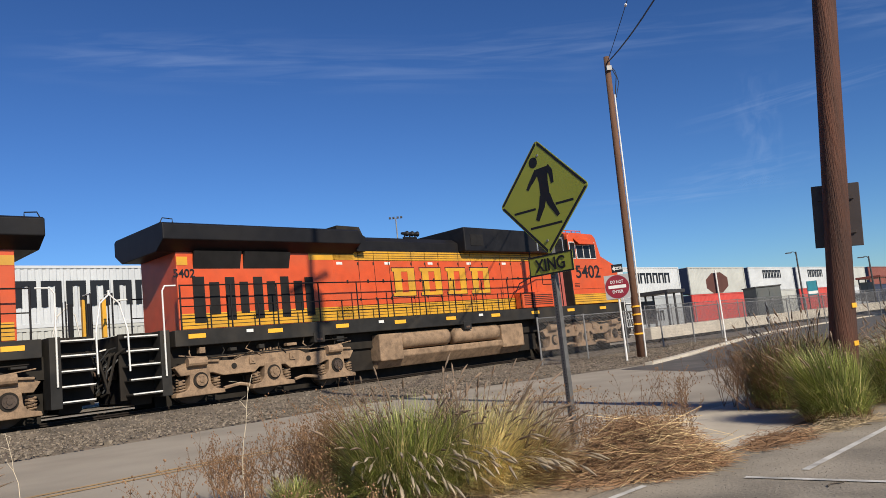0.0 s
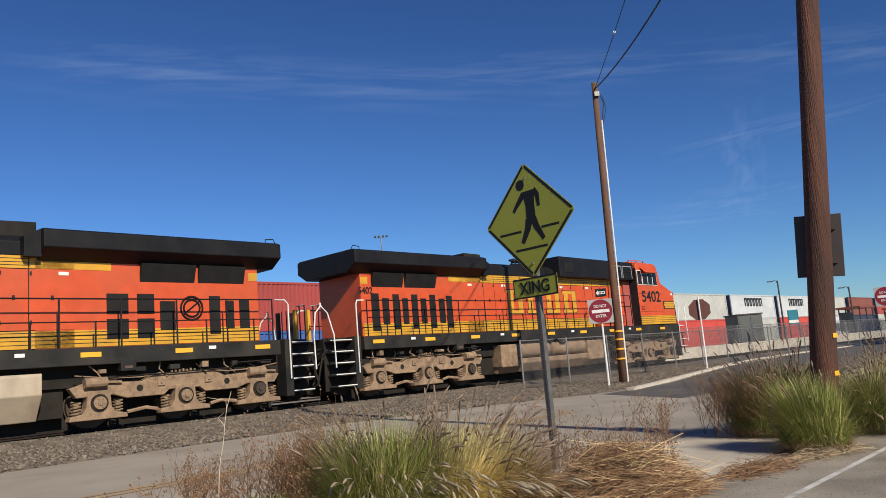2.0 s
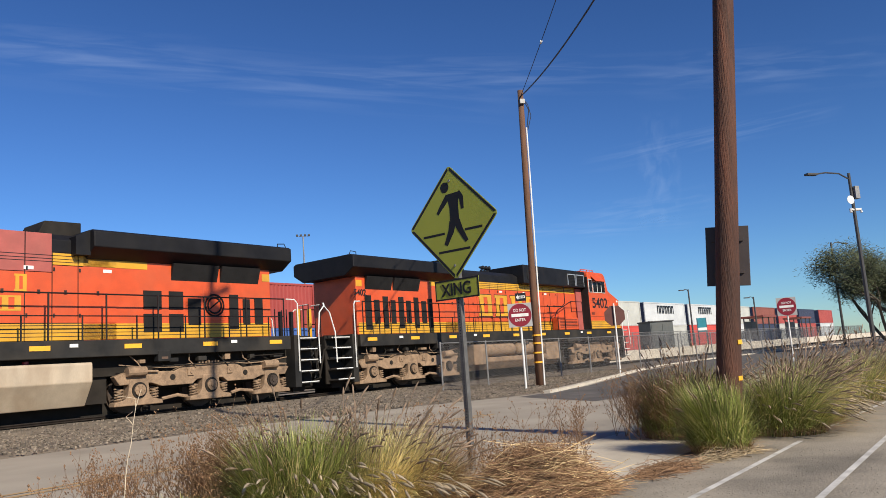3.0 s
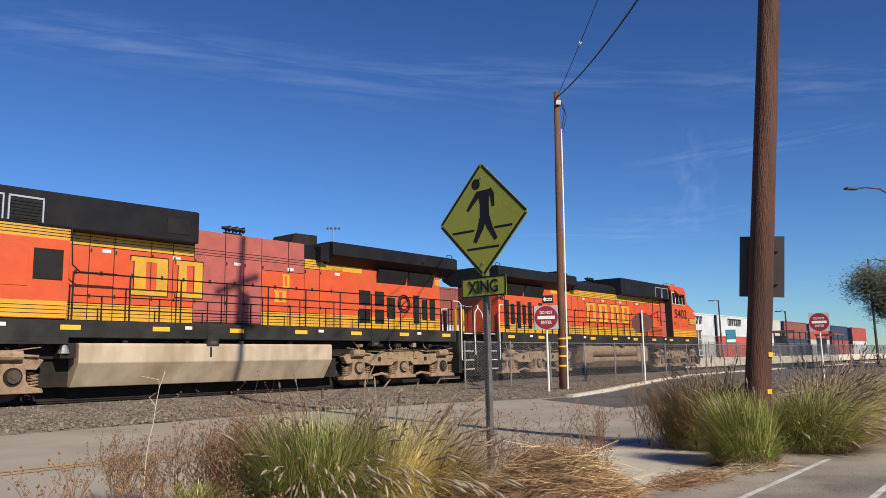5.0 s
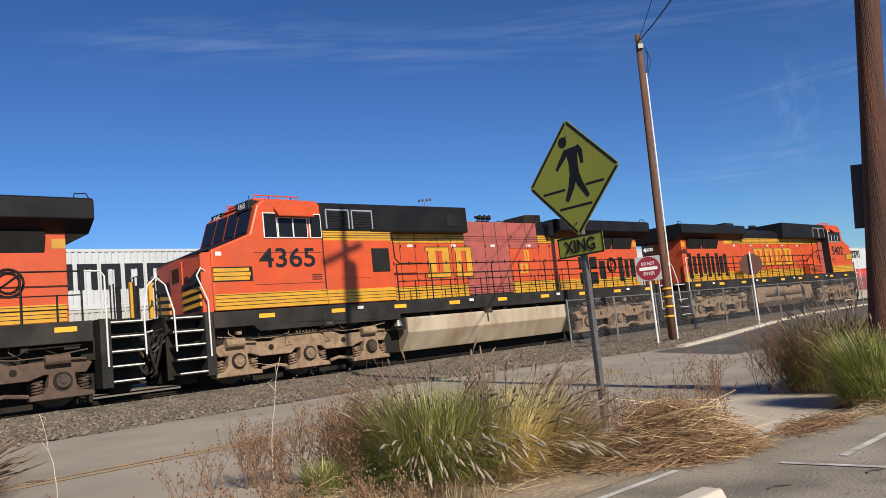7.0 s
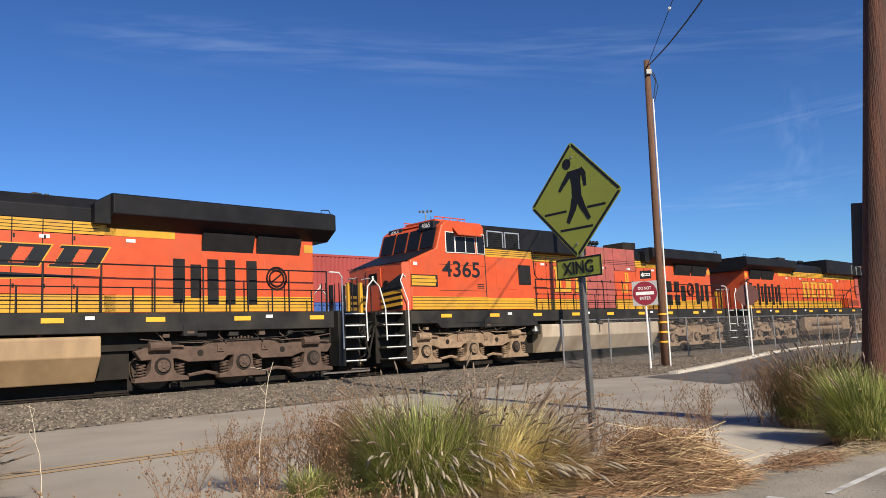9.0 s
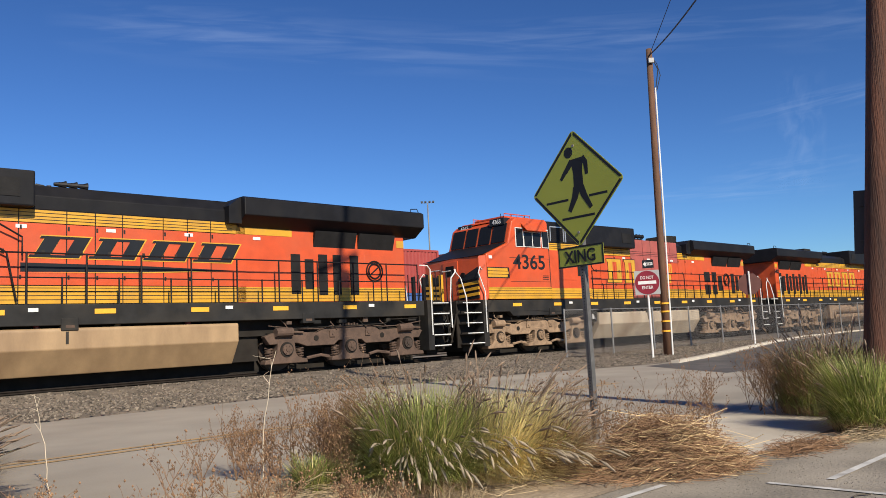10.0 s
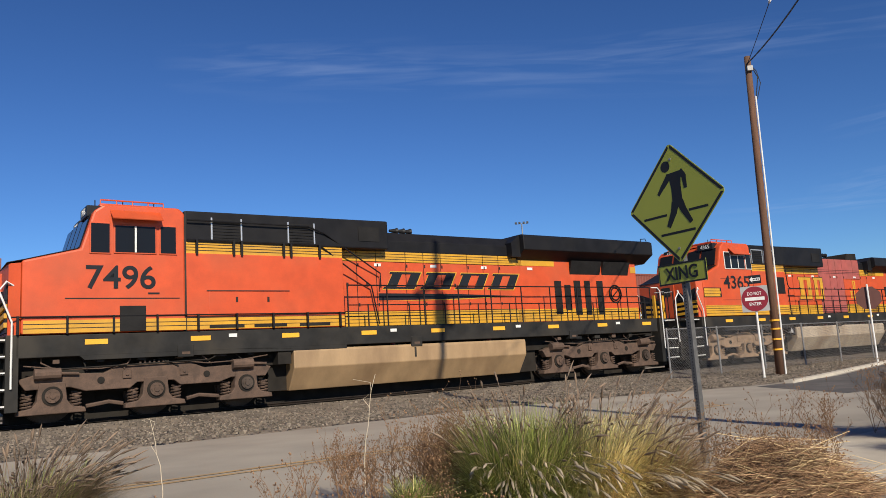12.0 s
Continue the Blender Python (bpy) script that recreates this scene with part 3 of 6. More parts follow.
        part("handrail", bm, "black", L)
    elif style != "new":
        one("side_grille", 6.45, 7.1, -1.49, -1.46, 2.72, 3.42, "grille", L, "dark intake mesh", 0.01)
        one("hatch", 5.3, 6.35, -1.485, -1.46, 2.55, 3.5, "orange", L, bev=0.012)
    else:
        one("side_grille", 3.3, 3.85, -1.55, -1.5, 1.86, 2.42, "grille", L, "dark intake mesh", 0.01)
        one("hatch", 5.3, 7.3, -1.482, -1.46, 2.2, 2.75, "orange", L, bev=0.012)
        for x in (5.95, 6.75):
            one("hatch_handle", x, x + 0.05, -1.5, -1.47, 2.5, 2.62, "sill")
        one("hatch_line", 5.25, 7.35, -1.486, -1.46, 2.76, 2.78, "sill")
        for x in (5.3, 6.4, 7.6):
            one("step_slot", x, x + 0.85, -1.484, -1.46, 1.88, 1.95, "under")
        one("hatch_line", 2.2, 4.6, -1.53, -1.51, 2.58, 2.6, "sill")
        one("under_number_bar", 3.9, 4.15, -1.53, -1.51, 2.68, 2.72, "sign_black")
    # wide upper equipment blower section
    wide_end = 10.65 if style != "new" else 10.4
    bm = bmesh.new()
    pr(bm, [(cab_end + 0.02, 3.93), (cab_end + 0.02, 4.6 + up), (wide_end, 4.66 + up), (wide_end, 3.95)], -1.40, 1.40, 0.04)
    upper = part("blower_housing", bm, "black", L, "black painted upper housing")
    vents = [(5.0, 5.75), (5.9, 6.6)] if style != "new" else [(5.42, 6.13), (7.4, 8.1)]
    for x0, x1 in vents:
        vent = one("intake", x0, x1, -1.42, -1.39, 4.02, 4.52, "grille", upper, "louvred air intake")
        for xx in (x0 - 0.03, x1):
            one("vent_frame", xx, xx + 0.035, -1.435, -1.39, 4.0, 4.55, "alu", vent)
        if style != "new":
            one("vent_frame", x0 - 0.03, x1 + 0.035, -1.435, -1.39, 4.53, 4.57, "alu", vent)
        for k in range(6):
            one("louvre", x0 + 0.02, x1 - 0.02, -1.435, -1.40, 4.06 + k * 0.075, 4.085 + k * 0.075, "black", vent)
    one("hatch_grille", wide_end - 0.95, wide_end - 0.3, -1.415, -1.38, 4.15, 4.55, "grille", upper)
    # long hood
    one("long_hood", body_end, 15.3, -H, H, 1.84, 4.02, "sill", L)
    one("radiator_compartment", 15.3, 21.05, -H - 0.012, H + 0.012, 1.84, 4.02, "orange", L, bev=0.02)
    bm = bmesh.new()
    roof_z = 4.44 if style != "new" else 4.55
    prism(bm, [(-H - 0.01, 3.95), (-H - 0.01, 4.27), (-0.8, roof_z), (0.8, roof_z), (H + 0.01, 4.27), (H + 0.01, 3.95)], *sorted((X(wide_end), X(15.6))), "x", 0.02)
    part("hood_roof", bm, "black", L)
    # hood doors with their seams, stripes in pieces
    edges = [body_end + 0.02]
    while edges[-1] < 15.2:
        edges.append(edges[-1] + (0.62 if len(edges) % 3 else 0.98))
    patch = (11.1, 14.65) if style == "worn" else (99, 99)
    for x0, x1 in zip(edges, edges[1:]):
        mid_x = (x0 + x1) / 2
        red = patch[0] < mid_x < patch[1]
        half = red and mid_x > 13.1
        if half:
            one("hood_door", x0 + 0.012, x1 - 0.012, -H - 0.02, -H, 2.27, 3.46, "orange", L, bev=0.006)
            one("lower_stripe", x0 + 0.012, x1 - 0.012, -H - 0.021, -H, 1.86, 2.25, "yellow")
        one("hood_door", x0 + 0.012, x1 - 0.012, -H - 0.02, -H, 2.27 if not red else 3.475 if half else 1.9, 3.64 if not red else 4.4, "faded" if red else "orange", L, "faded pink-red replacement panel" if red else "", 0.006)
        if not red:
            one("upper_stripe", x0 + 0.012, x1 - 0.012, -H - 0.021, -H, 3.66, 3.94, "yellow")
        if not red or style != "worn":
            one("lower_stripe", x0 + 0.012, x1 - 0.012, -H - 0.021, -H, 1.86, 2.25, "yellow")
        for z in (2.4, 3.5):
            one("hinge", x0 + 0.02, x0 + 0.06, -H - 0.032, -H - 0.018, z, z + 0.09, "sill")
        one("door_latch", mid_x - 0.03, mid_x + 0.03, -H - 0.035, -H - 0.018, 2.95, 3.05, "sill")
    one("lower_stripe", 15.3, 21.0, -H - 0.021, -H, 1.86, 2.25, "yellow")
    one("upper_stripe", 15.3, 17.0, -H - 0.021, -H, 3.66, 3.9, "yellow")
    one("upper_stripe", 20.75, 21.04, -H - 0.021, -H, 3.5, 3.72, "yellow")
    for z in (1.94, 2.03, 2.12, 2.2, 3.72, 3.79, 3.87):
        one("pin_line", body_end, 21.0 if z < 3 else 15.2, -H - 0.026, -H - 0.015, z, z + 0.014, "sign_black")
    # radiator end with its overhanging wings
    wz0, wz1 = (4.1, 4.54) if style != "new" else (4.12, 4.62)
    bm = bmesh.new()
    prism(bm, [(-1.06, 3.84), (-1.5, wz0), (-1.5, wz1 - 0.06), (-1.38, wz1), (1.38, wz1), (1.5, wz1 - 0.06), (1.5, wz0), (1.06, 3.84)], *sorted((X(15.35), X(21.56))), "x", 0.02)
    rad = part("radiator", bm, "black", L, "black radiator housing with overhanging wings")
    bm = bmesh.new()
    pr(bm, [(15.0, 4.35), (15.36, wz1), (15.36, 3.9), (15.0, 3.9)], -1.3, 1.3)
    part("radiator_front", bm, "black", rad)
    bm = bmesh.new()
    tube(bm, [(X(21.2), -1.3, wz1), (X(21.2), -1.3, wz1 + 0.1), (X(21.46), -1.3, wz1 + 0.12), (X(21.52), -1.3, wz1)], 0.015)
    part("lifting_eye", bm, "black", rad)
    for x0, x1 in ((17.7, 19.15), (19.25, 20.6)):
        bm = bmesh.new()
        prism(bm, [(-H - 0.01, 3.40), (-1.2, 3.86), (-1.1, 3.86), (-H + 0.03, 3.40)], *sorted((X(x0), X(x1))), "x")
        part("radiator_screen", bm, "grille", L, "dark slanted radiator screen")
    # engine room doors with mesh panels
    if style == "new":
        doors = [(16.95, 17.25, 2.07, 3.18), (17.4, 17.68, 2.2, 3.05), (17.85, 18.15, 2.05, 3.2), (18.35, 18.62, 2.05, 3.2), (18.95, 19.25, 2.05, 3.2)]
    elif style == "worn":
        doors = [(16.88, 17.4, 2.62, 3.11), (16.88, 17.4, 2.02, 2.5), (17.62, 18.05, 2.62, 3.11), (17.62, 18.05, 2.02, 2.5), (18.2, 18.6, 2.2, 2.93), (19.55, 19.86, 2.07, 3.07), (20.02, 20.27, 2.2, 2.95), (20.44, 20.74, 2.2, 2.98)]
    else:
        doors = [(20.32, 20.64, 2.0, 3.2), (19.9, 20.18, 2.2, 3.05), (19.45, 19.72, 2.05, 3.18), (19.05, 19.3, 2.2, 3.05), (18.6, 18.88, 2.05, 3.18), (18.2, 18.46, 2.2, 3.05), (17.75, 18.02, 2.05, 3.18), (17.3, 17.58, 2.2, 3.05), (16.92, 17.2, 2.05, 3.15)]
    for x0, x1, z0, z1 in doors:
        one("mesh_door", x0, x1, -H - 0.035, -H, z0, z1, "grille", L, "black mesh door panel", 0.008)
        one("door_seam", x1 + 0.06, x1 + 0.075, -H - 0.006, -H, 1.9, 3.35, "sill")
        if style != "lead":
            one("door_tag", (x0 + x1) / 2 - 0.1, (x0 + x1) / 2 + 0.1, -H - 0.01, -H, 3.25, 3.31, "white")
    if style != "lead":
        x = 19.05 if style == "worn" else 19.85
        bm = bmesh.new()
        for r in (0.3, 0.22):
            tube(bm, [(X(x) + r * math.cos(a), -H - 0.03, 2.75 + r * math.sin(a)) for a in [math.tau * k / 20 for k in range(21)]], 0.026)
        tube(bm, [(X(x) - 0.22, -H - 0.03, 2.6), (X(x) + 0.2, -H - 0.03, 2.92)], 0.02)
        part("brake_wheel", bm, "black", L, "round black brake wheel")
        one("brake_recess", x - 0.36, x + 0.36, -H - 0.015, -H, 2.32, 3.25, "orange", L, bev=0.01)
    # exhaust, horn
    if style != "new":
        bm = bmesh.new()
        pr(bm, [(14.35, 4.3), (14.6, 4.82), (15.5, 4.84), (15.5, 4.3)], -0.55, 0.55, 0.02)
        part("exhaust", bm, "under", L, "sooty exhaust stack")
    else:
        bm = bmesh.new()
        pr(bm, [(12.9, 4.4), (13.0, 4.55), (13.6, 4.58), (13.7, 4.4)], -0.4, 0.4, 0.02)
        part("exhaust", bm, "under", L, "low sooty exhaust outlet")
    hx = 12.35 if style != "new" else 11.4
    bm = bmesh.new()
    box(bm, X(hx) - 0.3, X(hx) + 0.3, -0.5, -0.42, 4.5, 4.56)
    for k, dx in enumerate((-0.24, 0.0, 0.24)):
        tube(bm, [(X(hx) + dx - 0.13, -0.46, 4.68), (X(hx) + dx + 0.06, -0.46, 4.68), (X(hx) + dx + 0.13, -0.46, 4.68)], 0.04, 0.1, 10)
        box(bm, X(hx) + dx - 0.02, X(hx) + dx + 0.02, -0.48, -0.44, 4.4, 4.68)
    part("horn", bm, "black", L, "black air horn on the roof")
    # side mark in plain blocks
    def mark(x, w, z0, z1, mat, lean=0.0, y=-H - 0.022, t=0.004):
        bm = bmesh.new()
        h = z1 - z0
        e = w * 0.2

        def quad(a0, b0, a1, b1):
            prism(bm, [(x + a0 + lean * b0, z0 + b0), (x + a1 + lean * b0, z0 + b0), (x + a1 + lean * b1, z0 + b1), (x + a0 + lean * b1, z0 + b1)], y - t, y, "y")
        quad(w * 0.08, 0, w * 0.36, h), quad(w * 0.62, 0, w * 0.9, h)
        quad(0, 0, w * 0.08, h * 0.12), quad(0, h * 0.88, w * 0.08, h)
        quad(w * 0.36, h * 0.88, w * 0.62, h), quad(w * 0.36, 0, w * 0.62, h * 0.12)
        return part("side_mark", bm, mat, L)
    if style == "worn":
        for x, w in ((8.95, 1.12), (10.2, 0.88)):
            mark(x - 0.03, w + 0.06, 2.50, 3.53, "sign_black")
            mark(x, w, 2.53, 3.5, "yellow", y=-H - 0.0265)
        mark(13.4, 0.5, 2.55, 2.9, "yellow")
        mark(13.7, 0.3, 3.0, 3.4, "yellow")
    elif style == "lead":
        for k in range(4):
            mark(9.05 + k * 1.22 - 0.03, 1.13, 2.47, 3.43, "sign_black")
            mark(9.05 + k * 1.22, 1.07, 2.5, 3.4, "yellow", y=-H - 0.0265)
    else:
        for k in range(4):
            mark(10.35 + k * 1.25 - 0.03, 1.22, 2.86, 3.39, "yellow", 0.55)
            mark(10.35 + k * 1.25, 1.16, 2.885, 3.365, "sign_black", 0.55, y=-H - 0.0265)
        bm = bmesh.new()
        prism(bm, [(10.2, 2.56), (10.2, 2.76), (13.0, 2.74), (15.2, 2.68), (13.0, 2.6)], -H - 0.027, -H - 0.015, "y")
        part("side_mark", bm, "sign_black", L)
        bm = bmesh.new()
        prism(bm, [(10.2, 2.53), (12.9, 2.57), (15.4, 2.68), (12.9, 2.6)], -H - 0.028, -H - 0.015, "y")
        part("side_mark", bm, "yellow", L)
    if style == "lead":
        words("road_number", number, 0.3, pose(X(21.02), 0.0, 3.3, 90, 0, -90), "sign_black", L)
        words("road_number", number, 0.3, pose(X(20.86), -H - 0.03, 3.28, 90), "sign_black", L)
    # small plates along the sill and the hood
    for k in range(9):
        x = 2.6 + k * 2.25
        one("reflector", x, x + 0.46, -1.508, -1.49, 1.6, 1.71, "mark")
        if k % 2:
            one("notice_plate", x + 0.9, x + 1.1, -1.506, -1.49, 1.66, 1.74, "white")
    for k in range(5):
        one("notice_plate", 8.2 + k * 1.9, 8.42 + k * 1.9, -H - 0.026, -H - 0.01, 3.52, 3.6, "white")
    # handrails
    for side, y in ((-1, -1.47), (1, 1.47)):
        bm = bmesh.new()
        tube(bm, [(0, 0, 0), (0, 0, 1.13)], 0.022, 0.022, 6)
        post = part("stanchion", bm, "black", L)
        xs = np.linspace(X(body_end + 0.1), X(21.2), 11)
        post.matrix_basis = pose(xs[0], y, 1.82)
        for x in xs[1:]:
            again(post, pose(x, y, 1.82), L)
        bm = bmesh.new()
        tube(bm, [(xs[0], y, 2.93), (xs[-1], y, 2.93)], 0.019)
        part("handrail", bm, "black", L)
        bm = bmesh.new()
        tube(bm, [(xs[0], y, 2.4), (xs[-1], y, 2.4)], 0.015)
        part("handrail", bm, "black", L)
        bm = bmesh.new()
        tube(bm, [(0, 0, 0), (0, 0, 0.6)], 0.02, 0.02, 6)
        low = part("stanchion", bm, "black", L)
        low.matrix_basis = pose((xs[0] + xs[1]) / 2, y, 1.82)
        for a, b in list(zip(xs, xs[1:]))[1:]:
            again(low, pose((a + b) / 2 + 0.1, y, 1.82), L)
    if style == "new":
        bm = bmesh.new()
        tube(bm, [(X(1.2), -1.56, 2.2), (X(8.9), -1.5, 2.2)], 0.016)
        part("handrail", bm, "black", L)
        bm = bmesh.new()
        tube(bm, [(X(4.8), -1.5, 3.98), (X(8.2), -1.5, 3.98), (X(9.9), -1.2, 2.95), (X(10.1), -1.2, 1.9)], 0.022)
        part("handrail", bm, "black", L, "black stair rail")
        bm = bmesh.new()
        tube(bm, [(X(4.8), -1.5, 4.45), (X(7.9), -1.5, 4.45), (X(8.4), -1.45, 4.3), (X(10.2), -1.2, 3.3), (X(10.2), -1.2, 2.9)], 0.02)
        part("handrail", bm, "black", L)
        for x in (5.0, 5.9, 6.1, 7.2, 7.4, 8.2):
            one("rail_bracket", x, x + 0.05, -1.52, -1.44, 3.62, 4.0, "black")
        for x in np.linspace(1.3, 8.7, 9):
            one("rail_bracket", x, x + 0.04, -1.575, -1.5, 1.84, 2.22, "black")
    else:
        bm = bmesh.new()
        tube(bm, [(X(6.5), -1.5, 3.98), (X(7.25), -1.5, 3.98), (X(7.3), -1.5, 3.1), (X(7.5), -1.46, 2.95), (X(8.4), -1.46, 2.95)], 0.02)
        part("handrail", bm, "black", L)
        bm = bmesh.new()
        tube(bm, [(X(7.25), -1.1, 4.0), (X(10.6), -1.1, 4.02)], 0.016)
        part("handrail", bm, "black", L)
    # end platforms, steps, white grab rails
    for end in (0, 1):
        E = (lambda x: X(x)) if not end else (lambda x: X(LOCO - x))
        for side in (-1, 1):
            bm = bmesh.new()
            a, b = sorted((E(1.12), E(1.36)))
            box(bm, a, b, *sorted((side * 1.5, side * 1.0)), 0.28, 1.84, 0.01)
            well = part("step_well", bm, "sill", L)
            bm = bmesh.new()
            a, b = sorted((E(0.30), E(1.12)))
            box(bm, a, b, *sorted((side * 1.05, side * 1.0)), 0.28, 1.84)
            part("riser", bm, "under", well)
            for k in range(5):
                bm = bmesh.new()
                z = 0.40 + k * 0.335
                off = 0.05 * k
                a, b = sorted((E(0.42 - off * 0.5), E(1.12)))
                box(bm, a, b, *sorted((side * (1.5 - 0.03 * k), side * 1.05)), z - 0.03, z, 0)
                tread = part("tread", bm, "sill", well)
                bm = bmesh.new()
                box(bm, a, b, *sorted((side * (1.503 - 0.03 * k), side * (1.47 - 0.03 * k))), z, z + 0.028)
                part("tread_edge", bm, "white", tread, "white painted tread edge")
            bm = bmesh.new()
            tube(bm, [(E(0.36), side * 1.53, 0.95), (E(0.36), side * 1.5, 1.9), (E(0.22), side * 1.42, 2.55), (E(-0.02), side * 1.4, 2.78), (E(0.02), side * 1.38, 2.85)], 0.021)
            part("grab_rail", bm, "white", L, "white grab rail")
            bm = bmesh.new()
            tube(bm, [(E(1.22), side * 1.54, 0.75), (E(1.22), side * 1.54, 2.1), (E(0.98), side * 1.5, 2.75), (E(1.12), side * 1.45, 2.95), (E(1.28), side * 1.4, 2.85)] if not end else [(E(1.22), side * 1.54, 0.75), (E(1.22), side * 1.54, 2.8), (E(1.3), side * 1.5, 2.92), (E(1.6), side * 1.46, 2.93)], 0.021)
            part("grab_rail", bm, "white", L, "white grab rail")
        bm = bmesh.new()
        a, b = sorted((E(0.3), E(1.4)))
        box(bm, a, b, -1.0, 1.0, 1.2, 1.82, 0.02)
        part("end_platform", bm, "under", L)
        bm = bmesh.new()
        prism(bm, [(E(0.62), 0.14), (E(0.55), 0.2), (E(0.7), 1.2), (E(1.05), 1.2), (E(1.05), 0.14)], -1.0, 1.0, "y")
        part("plough", bm, "under", L, "black pilot plough")
        bm = bmesh.new()
        a, b = sorted((E(-0.02), E(0.6)))
        box(bm, a, b, -0.14, 0.14, 0.78, 1.02, 0.03)
        a, b = sorted((E(-0.06), E(0.2)))
        box(bm, a, b, -0.24, 0.2, 0.74, 1.06, 0.05)
        part("coupler", bm, "truck_dark", L, "rusty knuckle coupler")
        for k in range(6):
            bm = bmesh.new()
            y = -1.0 + k * 0.4
            tube(bm, [(E(0.3), y, 1.25), (E(0.05), y + 0.03, 1.0), (E(-0.02), y + 0.08, 0.62), (E(0.06), y + 0.1, 0.5)], 0.025)
            part("air_hose", bm, "cable", L)
        hose = random.Random(31 + end)
        for k in range(9):
            bm = bmesh.new()
            y = -1.05 + k * 0.22
            drop = hose.uniform(0.45, 1.0)
            tube(bm, [(E(0.45), y, 1.5), (E(0.2), y + hose.uniform(-0.1, 0.1), 1.35), (E(-0.02), y + hose.uniform(-0.1, 0.1), drop), (E(-0.1), y + hose.uniform(-0.15, 0.15), drop - 0.06)], 0.034, 0.03, 6)
            part("rubber_hose", bm, "under", L)
        for k in range(4):
            bm = bmesh.new()
            y = -0.9 + k * 0.6
            tube(bm, [(E(0.35), y, 1.55), (E(0.12), y, 1.5), (E(-0.1), y + 0.05, 1.2), (E(0.05), y + 0.12, 1.0), (E(0.3), y + 0.15, 1.1)], 0.02, 0.02, 5)
            part("jumper_cable", bm, "white" if k % 2 else "cable", L)
        for y in (-0.45, 0.45):
            bm = bmesh.new()
            a, b = sorted((E(0.18), E(0.28)))
            box(bm, a, b, y - 0.06, y + 0.06, 1.82, 2.75, 0.01)
            part("end_post", bm, "yellow" if y < 0 else "black", L)
        for y in (-0.95, -0.7, 0.7, 0.95):
            bm = bmesh.new()
            tube(bm, [(E(0.25), y, 1.82), (E(0.25), y, 2.85)], 0.02)
            part("stanchion", bm, "black", L)
        bm = bmesh.new()
        tube(bm, [(E(0.25), -0.95, 2.84), (E(0.25), -0.5, 2.84)], 0.018)
        part("handrail", bm, "white", L)
    # fuel tank
    if style == "lead":
        bm = bmesh.new()
        prism(bm, [(-1.42, 0.78), (-1.42, 0.6), (-1.1, 0.28), (1.1, 0.28), (1.42, 0.6), (1.42, 0.78)], *sorted((X(8.1), X(14.9))), "x", 0.03)
        part("fuel_tank", bm, "truck", L, "dusty low fuel tank")
        one("tank_end", 14.0, 14.95, -1.45, 1.45, 0.5, 1.32, "truck", L, bev=0.04)
        one("tank_end", 8.1, 9.3, -1.45, 1.45, 0.5, 1.3, "truck", L, bev=0.04)
        for x0, x1 in ((11.9, 13.95), (9.4, 11.6)):
            bm = bmesh.new()
            tube(bm, [(X(x0), -1.2, 1.08), (X(x0 + 0.1), -1.2, 1.08), (X(x1 - 0.1), -1.2, 1.08), (X(x1), -1.2, 1.08)], 0.27, 0.27, 16)
            part("air_reservoir", bm, "truck", L, "dusty cylindrical air reservoir", True)
    else:
        x0, x1 = (7.55, 15.3) if style == "worn" else (7.4, 15.1)
        bm = bmesh.new()
        prism(bm, [(-1.47, 1.30), (-1.5, 1.25), (-1.5, 0.84), (-1.12, 0.28), (1.12, 0.28), (1.5, 0.84), (1.5, 1.25), (1.47, 1.30)], x0, x1, "x", 0.02)
        tank = part("fuel_tank", bm, "tank_white" if style == "worn" else "tank_tan", L, "pale dusty fuel tank" if style == "worn" else "tan dusty fuel tank")
        one("gauge", 11.0, 11.06, -1.51, -1.49, 0.95, 1.22, "sill", tank)
        for k in range(4):
            bm = bmesh.new()
            disc(bm, 8.8 + k * 1.7, -1.2, 1.33, 0.07, 0.1, "z")
            part("filler_cap", bm, "sign_red" if k % 2 else "truck", tank)
        one("tank_bracket", x0 - 0.4, x0 - 0.05, -1.45, -1.1, 0.95, 1.3, "under")
    # bell
    if style == "worn":
        bm = bmesh.new()
        tube(bm, [(7.25, -1.4, 1.28), (7.25, -1.4, 1.2), (7.25, -1.4, 1.06)], 0.05, 0.13, 12)
        part("bell", bm, "steel", L)
    # trucks
    for c in (4.1, 18.65):
        c = X(c)
        for side in (-1, 1):
            y0, y1 = sorted((side * 1.36, side * 1.14))
            bm = bmesh.new()
            prism(bm, [(c - 2.75, 0.92), (c - 2.6, 0.7), (c - 1.75, 0.72), (c - 1.45, 0.62), (c - 0.55, 0.62), (c - 0.4, 0.74), (c + 0.4, 0.74), (c + 0.55, 0.62), (c + 1.45, 0.62), (c + 1.75, 0.72), (c + 2.6, 0.7), (c + 2.75, 0.92), (c + 2.4, 1.02), (c + 1.5, 1.0), (c + 1.1, 0.98), (c + 0.75, 1.14), (c - 0.75, 1.14), (c - 1.1, 0.98), (c - 1.5, 1.0), (c - 2.4, 1.02)], y0, y1, "y", 0.02)
            tr = part("truck", bm, truck_paint, L, "dust-covered cast truck side frame")
            yo = side * 1.38
            for k in (-1, 0, 1):
                ax = c + k * 2.1
                bm = bmesh.new()
                prism(bm, [(ax - 0.66, 0.19), (ax + 0.66, 0.19), (ax + 0.64, 0.29), (ax + 0.38, 0.34), (ax + 0.29, 0.46), (ax + 0.25, 0.84), (ax - 0.25, 0.84), (ax - 0.29, 0.46), (ax - 0.38, 0.34), (ax - 0.64, 0.29)], *sorted((yo, side * 1.1)), "y", 0.02)
                jb = part("axle_box", bm, truck_paint, tr)
